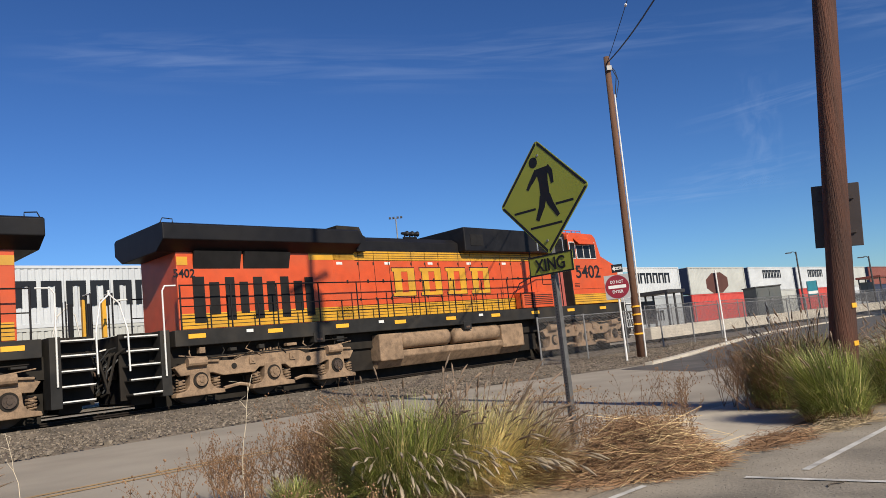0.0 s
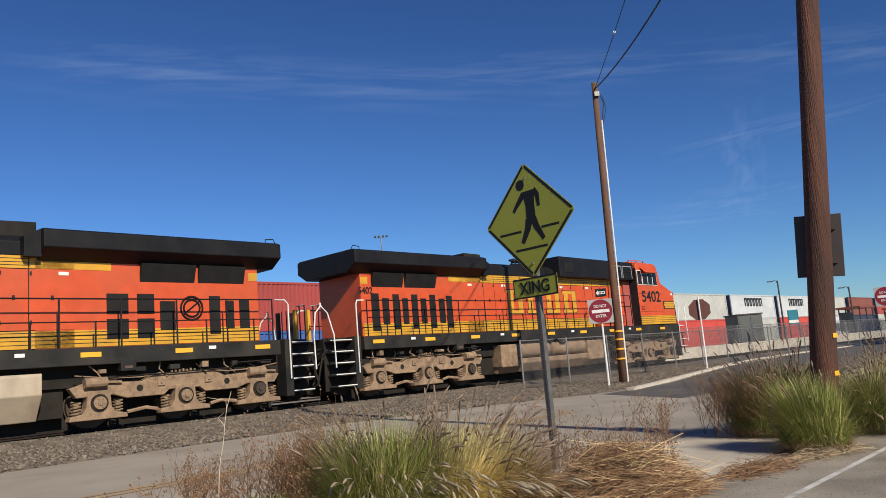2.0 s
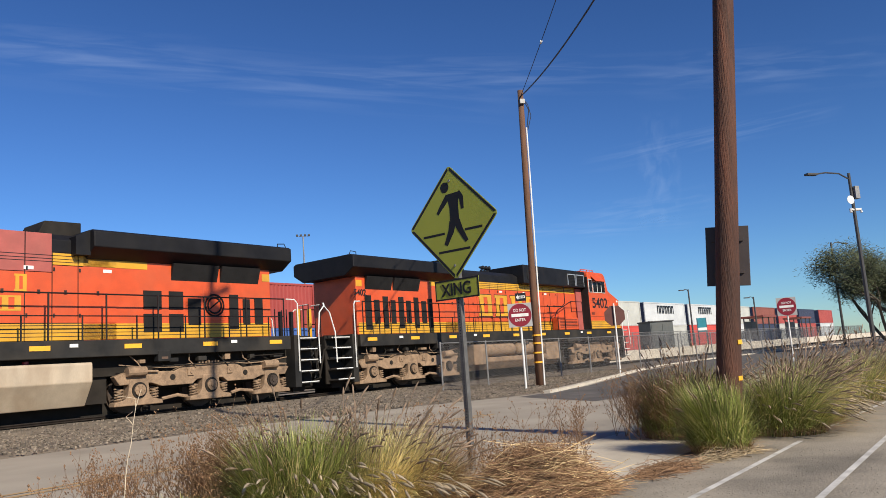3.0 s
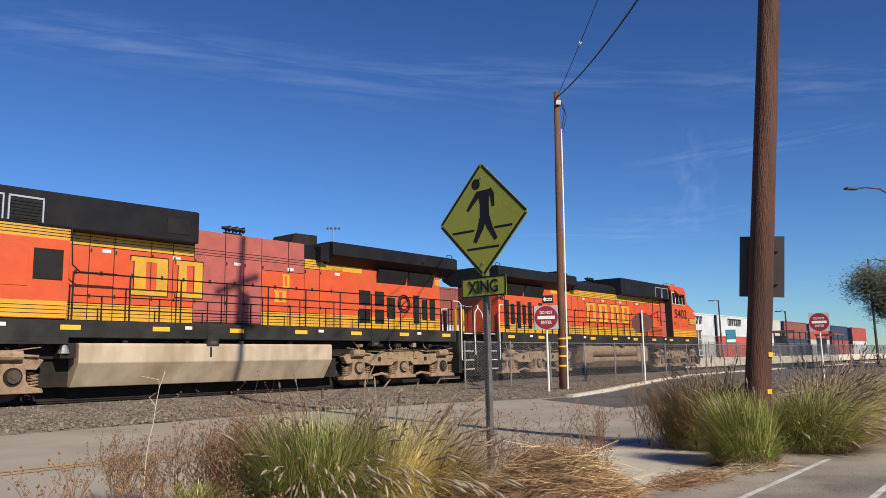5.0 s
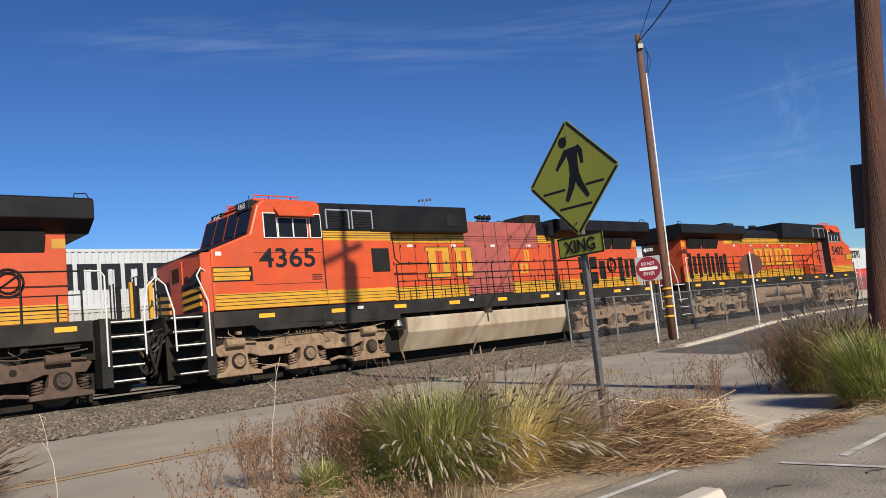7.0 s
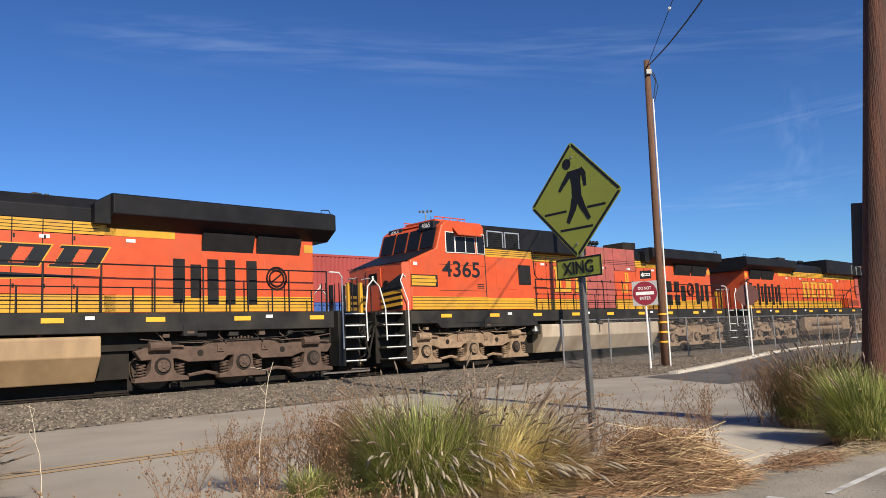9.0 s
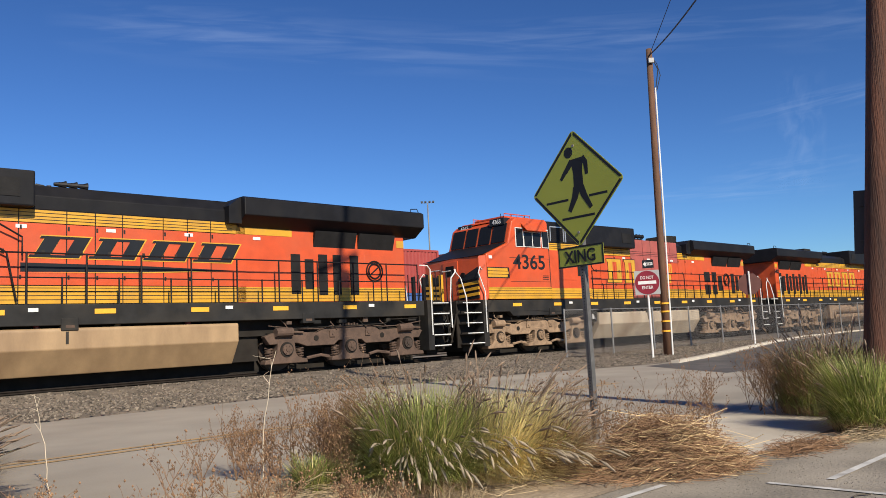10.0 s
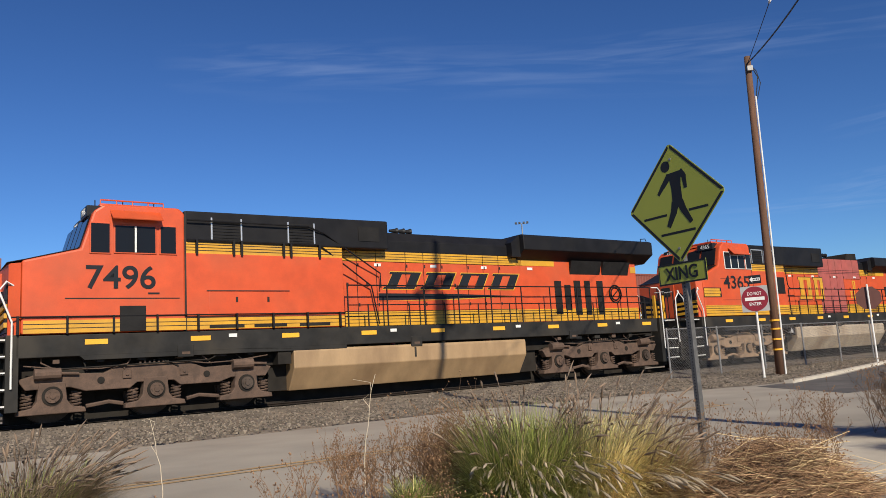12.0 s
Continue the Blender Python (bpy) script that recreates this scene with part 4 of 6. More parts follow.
                bm = bmesh.new()
                disc(bm, ax, yo + side * 0.008, 0.56, 0.2, 0.03, "y", 20)
                part("cap_ring", bm, "under", jb)
                bm = bmesh.new()
                disc(bm, ax, yo + side * 0.03, 0.56, 0.145, 0.08, "y", 20)
                disc(bm, ax, yo + side * 0.08, 0.56, 0.06, 0.03, "y", 12)
                for q in range(6):
                    disc(bm, ax + 0.105 * math.cos(q * math.pi / 3), yo + side * 0.075, 0.56 + 0.105 * math.sin(q * math.pi / 3), 0.018, 0.02, "y", 6)
                part("axle_cap", bm, "wheel" if k == 1 else truck_paint, jb)
                for dx in (-0.47, 0.47):
                    bm = bmesh.new()
                    coil = [(ax + dx + 0.105 * math.cos(q * math.pi / 4), side * 1.25 + 0.105 * math.sin(q * math.pi / 4), 0.31 + q * 0.0088) for q in range(36)]
                    tube(bm, coil, 0.021, 0.021, 4)
                    part("coil_spring", bm, truck_paint, jb)
            for dx, w in ((-2.2, 0.5), (0.0, 0.0), (2.0, 0.5)):
                if w:
                    bm = bmesh.new()
                    tube(bm, [(c + dx - w / 2, side * 1.42, 1.02), (c + dx + w / 2, side * 1.42, 1.02)], 0.12, 0.12, 12)
                    tube(bm, [(c + dx + w / 2, side * 1.42, 1.02), (c + dx + w / 2 + 0.35, side * 1.42, 1.0)], 0.03, 0.03, 6)
                    part("brake_cylinder", bm, truck_paint, tr)
            for dx in (-1.15, 1.15):
                bm = bmesh.new()
                disc(bm, c + dx, side * 1.365, 0.83, 0.075, 0.02)
                part("frame_hole", bm, "under", tr)
                bm = bmesh.new()
                tube(bm, [(c + dx * 0.55, side * 1.4, 1.15), (c + dx, side * 1.42, 1.08), (c + dx * 1.6, side * 1.42, 1.1), (c + dx * 2.3, side * 1.4, 1.2)], 0.014)
                part("air_pipe", bm, truck_paint, tr)
                bm = bmesh.new()
                tube(bm, [(c + dx * 0.6, side * 1.3, 0.3), (c + dx * 0.85, side * 1.3, 0.36), (c + dx * 1.25, side * 1.3, 0.3)], 0.045)
                part("brake_rod", bm, truck_paint, tr)
            bm = bmesh.new()
            tube(bm, [(c - 2.5, side * 1.41, 1.18), (c - 2.35, side * 1.43, 1.1), (c + 1.2, side * 1.43, 1.16), (c + 1.45, side * 1.43, 1.28), (c + 2.5, side * 1.43, 1.3)], 0.017, None, 5)
            part("air_pipe", bm, "under", tr)
            for dx in (-0.62, 0.62):
                bm = bmesh.new()
                box(bm, c + dx - 0.09, c + dx + 0.09, *sorted((side * 1.36, side * 1.4)), 0.84, 1.02, 0.01)
                disc(bm, c + dx, side * 1.41, 0.93, 0.035, 0.03, "y", 8)
                part("snubber", bm, truck_paint, tr)
            bm = bmesh.new()
            for q in range(7):
                box(bm, c - 0.35 + q * 0.1, c - 0.31 + q * 0.1, *sorted((side * 1.3, side * 1.36)), 1.14, 1.2 + 0.02 * (q % 2))
            part("frame_rib", bm, truck_paint, tr)
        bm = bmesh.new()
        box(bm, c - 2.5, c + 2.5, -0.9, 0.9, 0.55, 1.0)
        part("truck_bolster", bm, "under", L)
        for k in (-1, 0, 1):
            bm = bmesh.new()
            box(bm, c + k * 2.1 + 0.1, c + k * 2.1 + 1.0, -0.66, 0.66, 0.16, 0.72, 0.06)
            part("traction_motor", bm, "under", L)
        for side in (-1, 1):
            for q in range(6):
                rr = random.Random(int(c * 10) + q + side)
                bm = bmesh.new()
                x = c - 2.3 + q * 0.85
                tube(bm, [(x, side * 1.3, 1.42), (x + rr.uniform(-0.2, 0.2), side * 1.36, 1.25), (x + rr.uniform(-0.1, 0.4), side * 1.38, 1.05)], 0.018, 0.018, 5)
                part("cable", bm, "under" if q % 2 else truck_paint, L)
                bm = bmesh.new()
                box(bm, x + 0.2, x + 0.2 + rr.uniform(0.12, 0.35), *sorted((side * 1.25, side * 1.42)), 1.22, 1.22 + rr.uniform(0.06, 0.16), 0.01)
                part("junction_box", bm, "sill" if q % 3 else truck_paint, L)
    # wheelsets
    bm = bmesh.new()
    for y in (-0.76, 0.76):
        disc(bm, 0, y, 0, 0.53, 0.13, "y", 28)
        disc(bm, 0, y - 0.05 * (1 if y > 0 else -1), 0, 0.555, 0.03, "y", 28)
        for k in range(6):
            a = math.tau * k / 6
            disc(bm, 0.3 * math.cos(a), y, 0.3 * math.sin(a), 0.05, 0.16, "y", 8)
    disc(bm, 0, 0, 0, 0.09, 2.3, "y", 12)
    first = part("wheelset", bm, "wheel", L, "steel wheelset")
    wheels = [first]
    spots = [X(c) + k * 2.1 for c in (4.1, 18.65) for k in (-1, 0, 1)]
    for x in spots[1:]:
        wheels.append(again(first, pose(x, 0, 0.53), L))
    first.matrix_basis = pose(spots[0], 0, 0.53)
    return L, wheels, spots


TRAIN = [(28.5, *locomotive("5402", 28.5, False, "lead")), (5.6, *locomotive("4365", 5.6, True, "worn")), (5.6 - LOCO, *locomotive("7496", 5.6 - LOCO, True, "new"))]


# ---- signs, poles, fences ----
def crossing_sign():
    S = thing("crossing_sign", "yellow diamond crossing sign on a perforated steel post", "road sign", pose(1.216, 7.0, 0, 0, 0, -50))
    bm = bmesh.new()
    box(bm, -0.025, 0.025, -0.022, 0.028, -0.1, 2.75)
    post = part("post", bm, "post", S, "galvanised perforated steel post")
    bm = bmesh.new()
    for k in range(100):
        disc(bm, 0, -0.0235, 0.05 + k * 0.0265, 0.006, 0.003, "y", 6)
    part("post_holes", bm, "sign_black", post)
    r = 0.80 / math.sqrt(2)
    cz = 2.30

    def diamond(bm, rr, y0, y1):
        pts = []
        c = 0.05
        for a in range(4):
            d0 = Vector((math.cos(a * math.pi / 2), math.sin(a * math.pi / 2)))
            d1 = Vector((-d0.y, d0.x))
            for t in (-0.5, -0.2, 0.2, 0.5):
                p = d0 * (rr - c * (0.6 + abs(t) * 0.9) + 0.01) + d1 * c * t * 1.3
                pts.append((p.x, cz + p.y))
        prism(bm, pts, y0, y1, "y")
    bm = bmesh.new()
    diamond(bm, r, -0.03, -0.026)
    panel = part("sign_panel", bm, "sign_yellow", S, "faded yellow-green diamond panel")
    bm = bmesh.new()
    for a in range(4):
        a0, a1 = a * math.pi / 2, (a + 1) * math.pi / 2
        p, q = Vector((math.cos(a0), math.sin(a0))) * (r - 0.022), Vector((math.cos(a1), math.sin(a1))) * (r - 0.022)
        w = (q - p).normalized()
        p, q = p + w * 0.02, q - w * 0.02
        n = Vector((-w.y, w.x)) * 0.024
        prism(bm, [(p.x, cz + p.y), (q.x, cz + q.y), ((q + n - w * 0.015).x, cz + (q + n - w * 0.015).y), ((p + n + w * 0.015).x, cz + (p + n + w * 0.015).y)], -0.0318, -0.029, "y")
    part("sign_border", bm, "sign_black", panel)
    bm = bmesh.new()
    disc(bm, -0.065, -0.0306, cz + 0.345, 0.052, 0.0015, "y", 20)
    part("symbol_disc", bm, "sign_black", panel)

    def bar(x0, z0, x1, z1, w0, w1):
        bm = bmesh.new()
        p, q = Vector((x0, z0)), Vector((x1, z1))
        n = (q - p).orthogonal().normalized()
        bar.n += 1
        prism(bm, [tuple(p + n * w0), tuple(q + n * w1), tuple(q - n * w1), tuple(p - n * w0)], -0.0310 - bar.n * 0.0001, -0.03, "y")
        part("symbol_bar", bm, "sign_black", panel)
    bar.n = 0
    limbs = ((0.03, 0.275, 0.035, 0.12, 0.075, 0.052), (0.035, 0.13, 0.035, -0.03, 0.055, 0.058), (-0.03, 0.255, -0.115, 0.165, 0.032, 0.024), (-0.11, 0.175, -0.176, 0.1, 0.024, 0.016),
             (0.09, 0.27, 0.135, 0.215, 0.032, 0.026), (0.132, 0.225, 0.14, 0.105, 0.026, 0.017), (0.01, 0.0, -0.022, -0.1, 0.042, 0.034), (-0.02, -0.09, -0.092, -0.212, 0.034, 0.022),
             (0.06, 0.0, 0.098, -0.095, 0.04, 0.032), (0.095, -0.085, 0.168, -0.208, 0.032, 0.02))
    for x0, z0, x1, z1, w0, w1 in limbs:
        bar(x0, cz + z0, x1, cz + z1, w0, w1)
    for x0, x1, dz in ((-0.377, -0.1, -0.098), (0.15, 0.36, -0.098), (-0.19, 0.2, -0.275)):
        bm = bmesh.new()
        prism(bm, [(x0, cz + dz - 0.011), (x1, cz + dz - 0.011), (x1, cz + dz + 0.011), (x0, cz + dz + 0.011)], -0.0312, -0.03, "y")
        part("symbol_line", bm, "sign_black", panel)
    for z in (cz + 0.4, cz - 0.42):
        bm = bmesh.new()
        disc(bm, 0, -0.034, z, 0.012, 0.01, "y", 10)
        part("bolt", bm, "steel", panel)
    bm = bmesh.new()
    box(bm, -0.27, 0.27, -0.034, -0.03, 1.565, 1.755, 0.0)
    plate = part("plate", bm, "sign_yellow", S, "faded yellow plate with black lettering")
    for q in ((-0.27, 0.27, 1.565, 1.58), (-0.27, 0.27, 1.74, 1.755), (-0.27, -0.255, 1.58, 1.74), (0.255, 0.27, 1.58, 1.74)):
        bm = bmesh.new()
        box(bm, q[0] + 0.008 * (q[0] < 0 and q[1] < 0), q[1], -0.0365, -0.034, q[2], q[3])
        part("plate_border", bm, "sign_black", plate)
    words("lettering", "XING", 0.165, pose(0, -0.036, 1.655, 90), "sign_black", plate, width=0.36)


def no_entry_sign(x, y, turn, z=2.22, size=0.76, extra=True):
    S = thing("no_entry_sign", "round red no-entry sign on a white panel and steel post", "road sign", pose(x, y, 0, 0, 0, turn), "no-entry signs")
    bm = bmesh.new()
    tube(bm, [(0, 0.04, -0.1), (0, 0.04, z + 0.3)], 0.03, 0.03, 8)
    part("post", bm, "white", S, "pale metal post")
    bm = bmesh.new()
    box(bm, -size / 2, size / 2, -0.006, 0.0, z - size / 2, z + size / 2, 0.002)
    panel = part("sign_panel", bm, "sign_white", S)
    bm = bmesh.new()
    disc(bm, 0, -0.009, z, size * 0.485, 0.005, "y", 32)
    part("red_disc", bm, "sign_red", panel)
    bm = bmesh.new()
    box(bm, -size * 0.36, size * 0.36, -0.015, -0.0115, z - size * 0.065, z + size * 0.065)
    part("white_bar", bm, "white", panel)
    words("lettering", "DO NOT", 0.125, pose(0, -0.013, z + size * 0.2, 90), "white", panel, width=size * 0.52)
    words("lettering", "ENTER", 0.125, pose(0, -0.013, z - size * 0.21, 90), "white", panel, width=size * 0.44)
    if extra:
        bm = bmesh.new()
        box(bm, -0.1, 0.22, -0.006, 0.0, z + 0.42, z + 0.66, 0.002)
        p = part("arrow_plate", bm, "sign_black", S, "small black and white arrow plate")
        bm = bmesh.new()
        prism(bm, [(-0.08, z + 0.54), (-0.01, z + 0.62), (-0.01, z + 0.58), (0.19, z + 0.58), (0.19, z + 0.5), (-0.01, z + 0.5), (-0.01, z + 0.46)], -0.01, -0.006, "y")
        part("arrow", bm, "white", p)
        for k in range(4):
            bm = bmesh.new()
            box(bm, 0.01 + k * 0.042, 0.038 + k * 0.042, -0.012, -0.0095, z + 0.52, z + 0.56)
            part("letter_bar", bm, "sign_black", p)
    return S


def stop_back():
    S = thing("stop_sign", "octagonal sign seen from behind on a white post", "road sign", pose(10.8, 27.8, 0, 0, 0, -20))
    bm = bmesh.new()
    tube(bm, [(0, -0.04, -0.1), (0, -0.04, 2.75)], 0.03, 0.03, 8)
    part("post", bm, "white", S, "white metal post")
    bm = bmesh.new()
    prism(bm, [(0.41 * math.cos(math.radians(22.5 + 45 * k)), 2.28 + 0.41 * math.sin(math.radians(22.5 + 45 * k))) for k in range(8)], 0.0, 0.006, "y")
    part("sign_panel", bm, "stop_back", S, "dull brown back of the octagon")


def big_pole():
    P = thing("utility_pole", "thick brown wooden utility pole with yellow markers", "utility pole", pose(3.94, 7.36, 0))
    bm = bmesh.new()
    pts = [(0.085 * z, -0.056 * z, z) for z in (-0.2, 0.5, 1, 2, 3, 4.5, 6, 9, 12, 16.2)]
    tube(bm, pts, 0.13, 0.088, 20)
    part("pole", bm, "wood", P, "weathered brown wooden pole", True)
    for z in (0.34, 0.62, 0.98):
        bm = bmesh.new()
        r = 0.131
        arc = [(r * math.cos(a), r * math.sin(a)) for a in [math.radians(-75 + k * 11) for k in range(8)]]
        inner = [(p[0] * 0.9, p[1] * 0.9) for p in arc]
        prism(bm, [(x + 0.085 * z, y - 0.056 * z) for x, y in arc + inner[::-1]], z - 0.02, z + 0.025, "z")
        part("marker_band", bm, "mark", P, "yellow reflective marker")
    bm = bmesh.new()
    box(bm, -0.9, 0.9, -0.05, 0.05, 14.6, 14.75)
    arm = part("crossarm", bm, "wood", P)
    arm.matrix_basis = pose(1.15, -0.82, 0, 0, 0, 70)
    bm = bmesh.new()
    tube(bm, [(0, 0, 13.2), (0, 0, 13.3), (0, 0, 14.2), (0, 0, 14.3)], 0.24, 0.24, 14)
    can = part("transformer", bm, "steel", P, "grey transformer can", True)
    can.matrix_basis = pose(1.27, -0.6, 0)
    # the back of a sign fixed to the pole
    S = thing("parking_sign", "dark back of a rectangular sign on the pole", "road sign", pose(4.095, 7.255, 1.885, 0, 4.5, -32))
    bm = bmesh.new()
    box(bm, -0.215, 0.215, 0.16, 0.17, -0.315, 0.315, 0.004)
    part("sign_panel", bm, "sign_back", S)
    for z in (-0.17, 0.17):
        bm = bmesh.new()
        box(bm, -0.16, 0.16, 0.14, 0.16, z - 0.015, z + 0.015)
        part("bracket", bm, "sign_back", S)


def far_pole():
    P = thing("utility_pole", "slim wooden utility pole with conduit and yellow bands", "utility pole", pose(6.5, 23.7, 0))
    bm = bmesh.new()
    tube(bm, [(0, 0, -0.2), (0.06, 0, 3), (0.12, 0, 6), (0.21, 0, 9.8)], 0.125, 0.095, 14)
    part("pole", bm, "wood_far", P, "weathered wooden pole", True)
    bm = bmesh.new()
    tube(bm, [(0.15, -0.04, 0), (0.205, -0.04, 3), (0.26, -0.04, 6), (0.3, -0.04, 8.5)], 0.026, 0.026, 8)
    part("conduit", bm, "white", P, "pale conduit up the pole")
    for z in (0.75, 1.05, 1.35, 1.6):
        bm = bmesh.new()
        tube(bm, [(0.02 * z, 0, z), (0.02 * z, 0, z + 0.05)], 0.142, 0.142, 14)
        part("marker_band", bm, "mark", P)
    bm = bmesh.new()
    tube(bm, [(0.32, -0.05, 8.5), (0.43, -0.05, 9.1), (0.31, -0.05, 9.4)], 0.015)
    tube(bm, [(0.34, -0.05, 8.4), (0.49, -0.05, 8.9), (0.41, -0.05, 9.3), (0.23, 0, 9.6)], 0.012)
    part("cable_loop", bm, "cable", P)
    bm = bmesh.new()
    box(bm, 0.13, 0.29, -0.18, -0.08, 9.3, 9.45)
    part("bracket", bm, "steel", P)
    for name, end, sag, ins in (("overhead_wire", (5.4, 6.9, 8.6), 0.55, 0), ("overhead_wire", (4.98, 6.75, 10.9), 0.25, 0.235)):
        bm = bmesh.new()
        a, b = Vector((6.71, 23.7, 9.6)), Vector(end)
        tube(bm, [a.lerp(b, t) - Vector((0, 0, sag * 4 * t * (1 - t))) for t in [k / 16 for k in range(17)]], 0.021 if not ins else 0.011, None, 5)
        w = part(name, bm, "cable")
        tagged(w, "black overhead wire running from the pole", "wire", kind="structure")
        if ins:
            bm = bmesh.new()
            c = a.lerp(b, ins) - Vector((0, 0, sag * 4 * ins * (1 - ins)))
            tube(bm, [c, c + (b - a).normalized() * 0.1], 0.035, 0.035, 8)
            part("insulator", bm, "white", w)


def mesh_fence(name, u0, u1, v, z0, h, step, wire, post_gap, label):
    F = thing(name, label, "fence", TRACK)
    bm = bmesh.new()
    tube(bm, [(0, 0, -0.1), (0, 0, h + 0.04)], 0.03, 0.03, 8)
    p = part("post", bm, "steel", F)
    n = max(2, int((u1 - u0) / post_gap) + 1)
    us = np.linspace(u0, u1, n)
    p.matrix_basis = pose(us[0], v, z0)
    for u in us[1:]:
        again(p, pose(u, v, z0), F)
    bm = bmesh.new()
    tube(bm, [(u0, v, z0 + h), (u1, v, z0 + h)], 0.018, None, 6)
    part("top_rail", bm, "steel", F)
    verts, faces = [], []
    for s in (1, -1):
        for u in np.arange(u0 - (h if s > 0 else 0), u1 + (h if s < 0 else 0), step):
            ua, ub = u, u + s * h
            za, zb = z0 + 0.04, z0 + h
            if s > 0 and ua < u0:
                za, ua = za + (u0 - ua), u0
            if s > 0 and ub > u1:
                zb, ub = zb - (ub - u1), u1
            if s < 0 and ua > u1:
                za, ua = za + (ua - u1), u1
            if s < 0 and ub < u0:
                zb, ub = zb - (u0 - ub), u0
            b = len(verts)
            verts += [(ua - wire, v, za), (ua + wire, v, za), (ua, v + wire * 1.5, za), (ub - wire, v, zb), (ub + wire, v, zb), (ub, v + wire * 1.5, zb)]
            faces += [(b, b + 1, b + 4, b + 3), (b + 1, b + 2, b + 5, b + 4), (b + 2, b, b + 3, b + 5)]
    tagged(raw("wire_mesh", verts, faces, "steel", F), "grey diamond wire mesh", kind="stuff")


def street_lamp(x, y, h, arm, way, label, z=0.0, kit=False):
    P = thing("street_lamp", label, "street lamp", pose(x, y, z, 0, 0, way), "street lamps")
    bm = bmesh.new()
    tube(bm, [(0, 0, -0.2), (0, 0, h)], 0.11, 0.07, 10)
    part("pole", bm, "pole_dark", P)
    bm = bmesh.new()
    tube(bm, [(0, 0, h - 0.3), (-arm * 0.3, 0, h - 0.02), (-arm * 0.7, 0, h + 0.02), (-arm, 0, h - 0.05)], 0.035)
    part("arm", bm, "pole_dark", P)
    bm = bmesh.new()
    box(bm, -arm - 0.55, -arm + 0.05, -0.13, 0.13, h - 0.12, h - 0.02, 0.02)
    head = part("lamp_head", bm, "pole_dark", P)
    if kit:
        for dx, dz, r in ((-0.25, -1.3, 0.2), (0.22, -0.9, 0.1)):
            bm = bmesh.new()
            tube(bm, [(dx, -0.15, h + dz), (dx, -0.05, h + dz)], r, r * 0.6, 14)
            part("antenna", bm, "white", P, "round white antenna")
        bm = bmesh.new()
        box(bm, 0.05, 0.3, -0.2, 0.05, h - 1.25, h - 0.65, 0.02)
        part("equipment_box", bm, "steel", P)
        for dx in (-0.3, 0.3):
            bm = bmesh.new()
            tube(bm, [(0, 0, h - 1.75), (dx, -0.1, h - 1.75), (dx, -0.12, h - 1.9)], 0.06)
            part("camera_bracket", bm, "white", P)


crossing_sign()
no_entry_sign(5.68, 22.25, -16, 2.22, 0.71)
no_entry_sign(18.95, 29.35, -30, 2.28, 0.76, False)
stop_back()
big_pole()
far_pole()
mesh_fence("chain_link_fence", 19.9, 70, 15.7, 0.06, 1.55, 0.085, 0.0035, 2.6, "grey chain-link fence beside the ballast")
street_lamp(24.4, 31.5, 8.4, 1.9, 8, "tall dark street lamp with antennas", kit=True)
street_lamp(41.2, 56.5, 8.5, 1.6, 200, "tall dark street lamp")
wp = at(7.07, 25.8)
street_lamp(wp.translation.x, wp.translation.y, 6.35, 0.5, 30, "dark street lamp behind the train")
street_lamp(3.32, 44.9, 7.2, 0.5, 0, "dark street lamp behind the train")
street_lamp(38.0, 76.0, 6.8, 0.6, 10, "dark slim lamp on the platform")
street_lamp(43.5, 72.9, 5.4, 0.6, 10, "dark slim lamp on the platform")


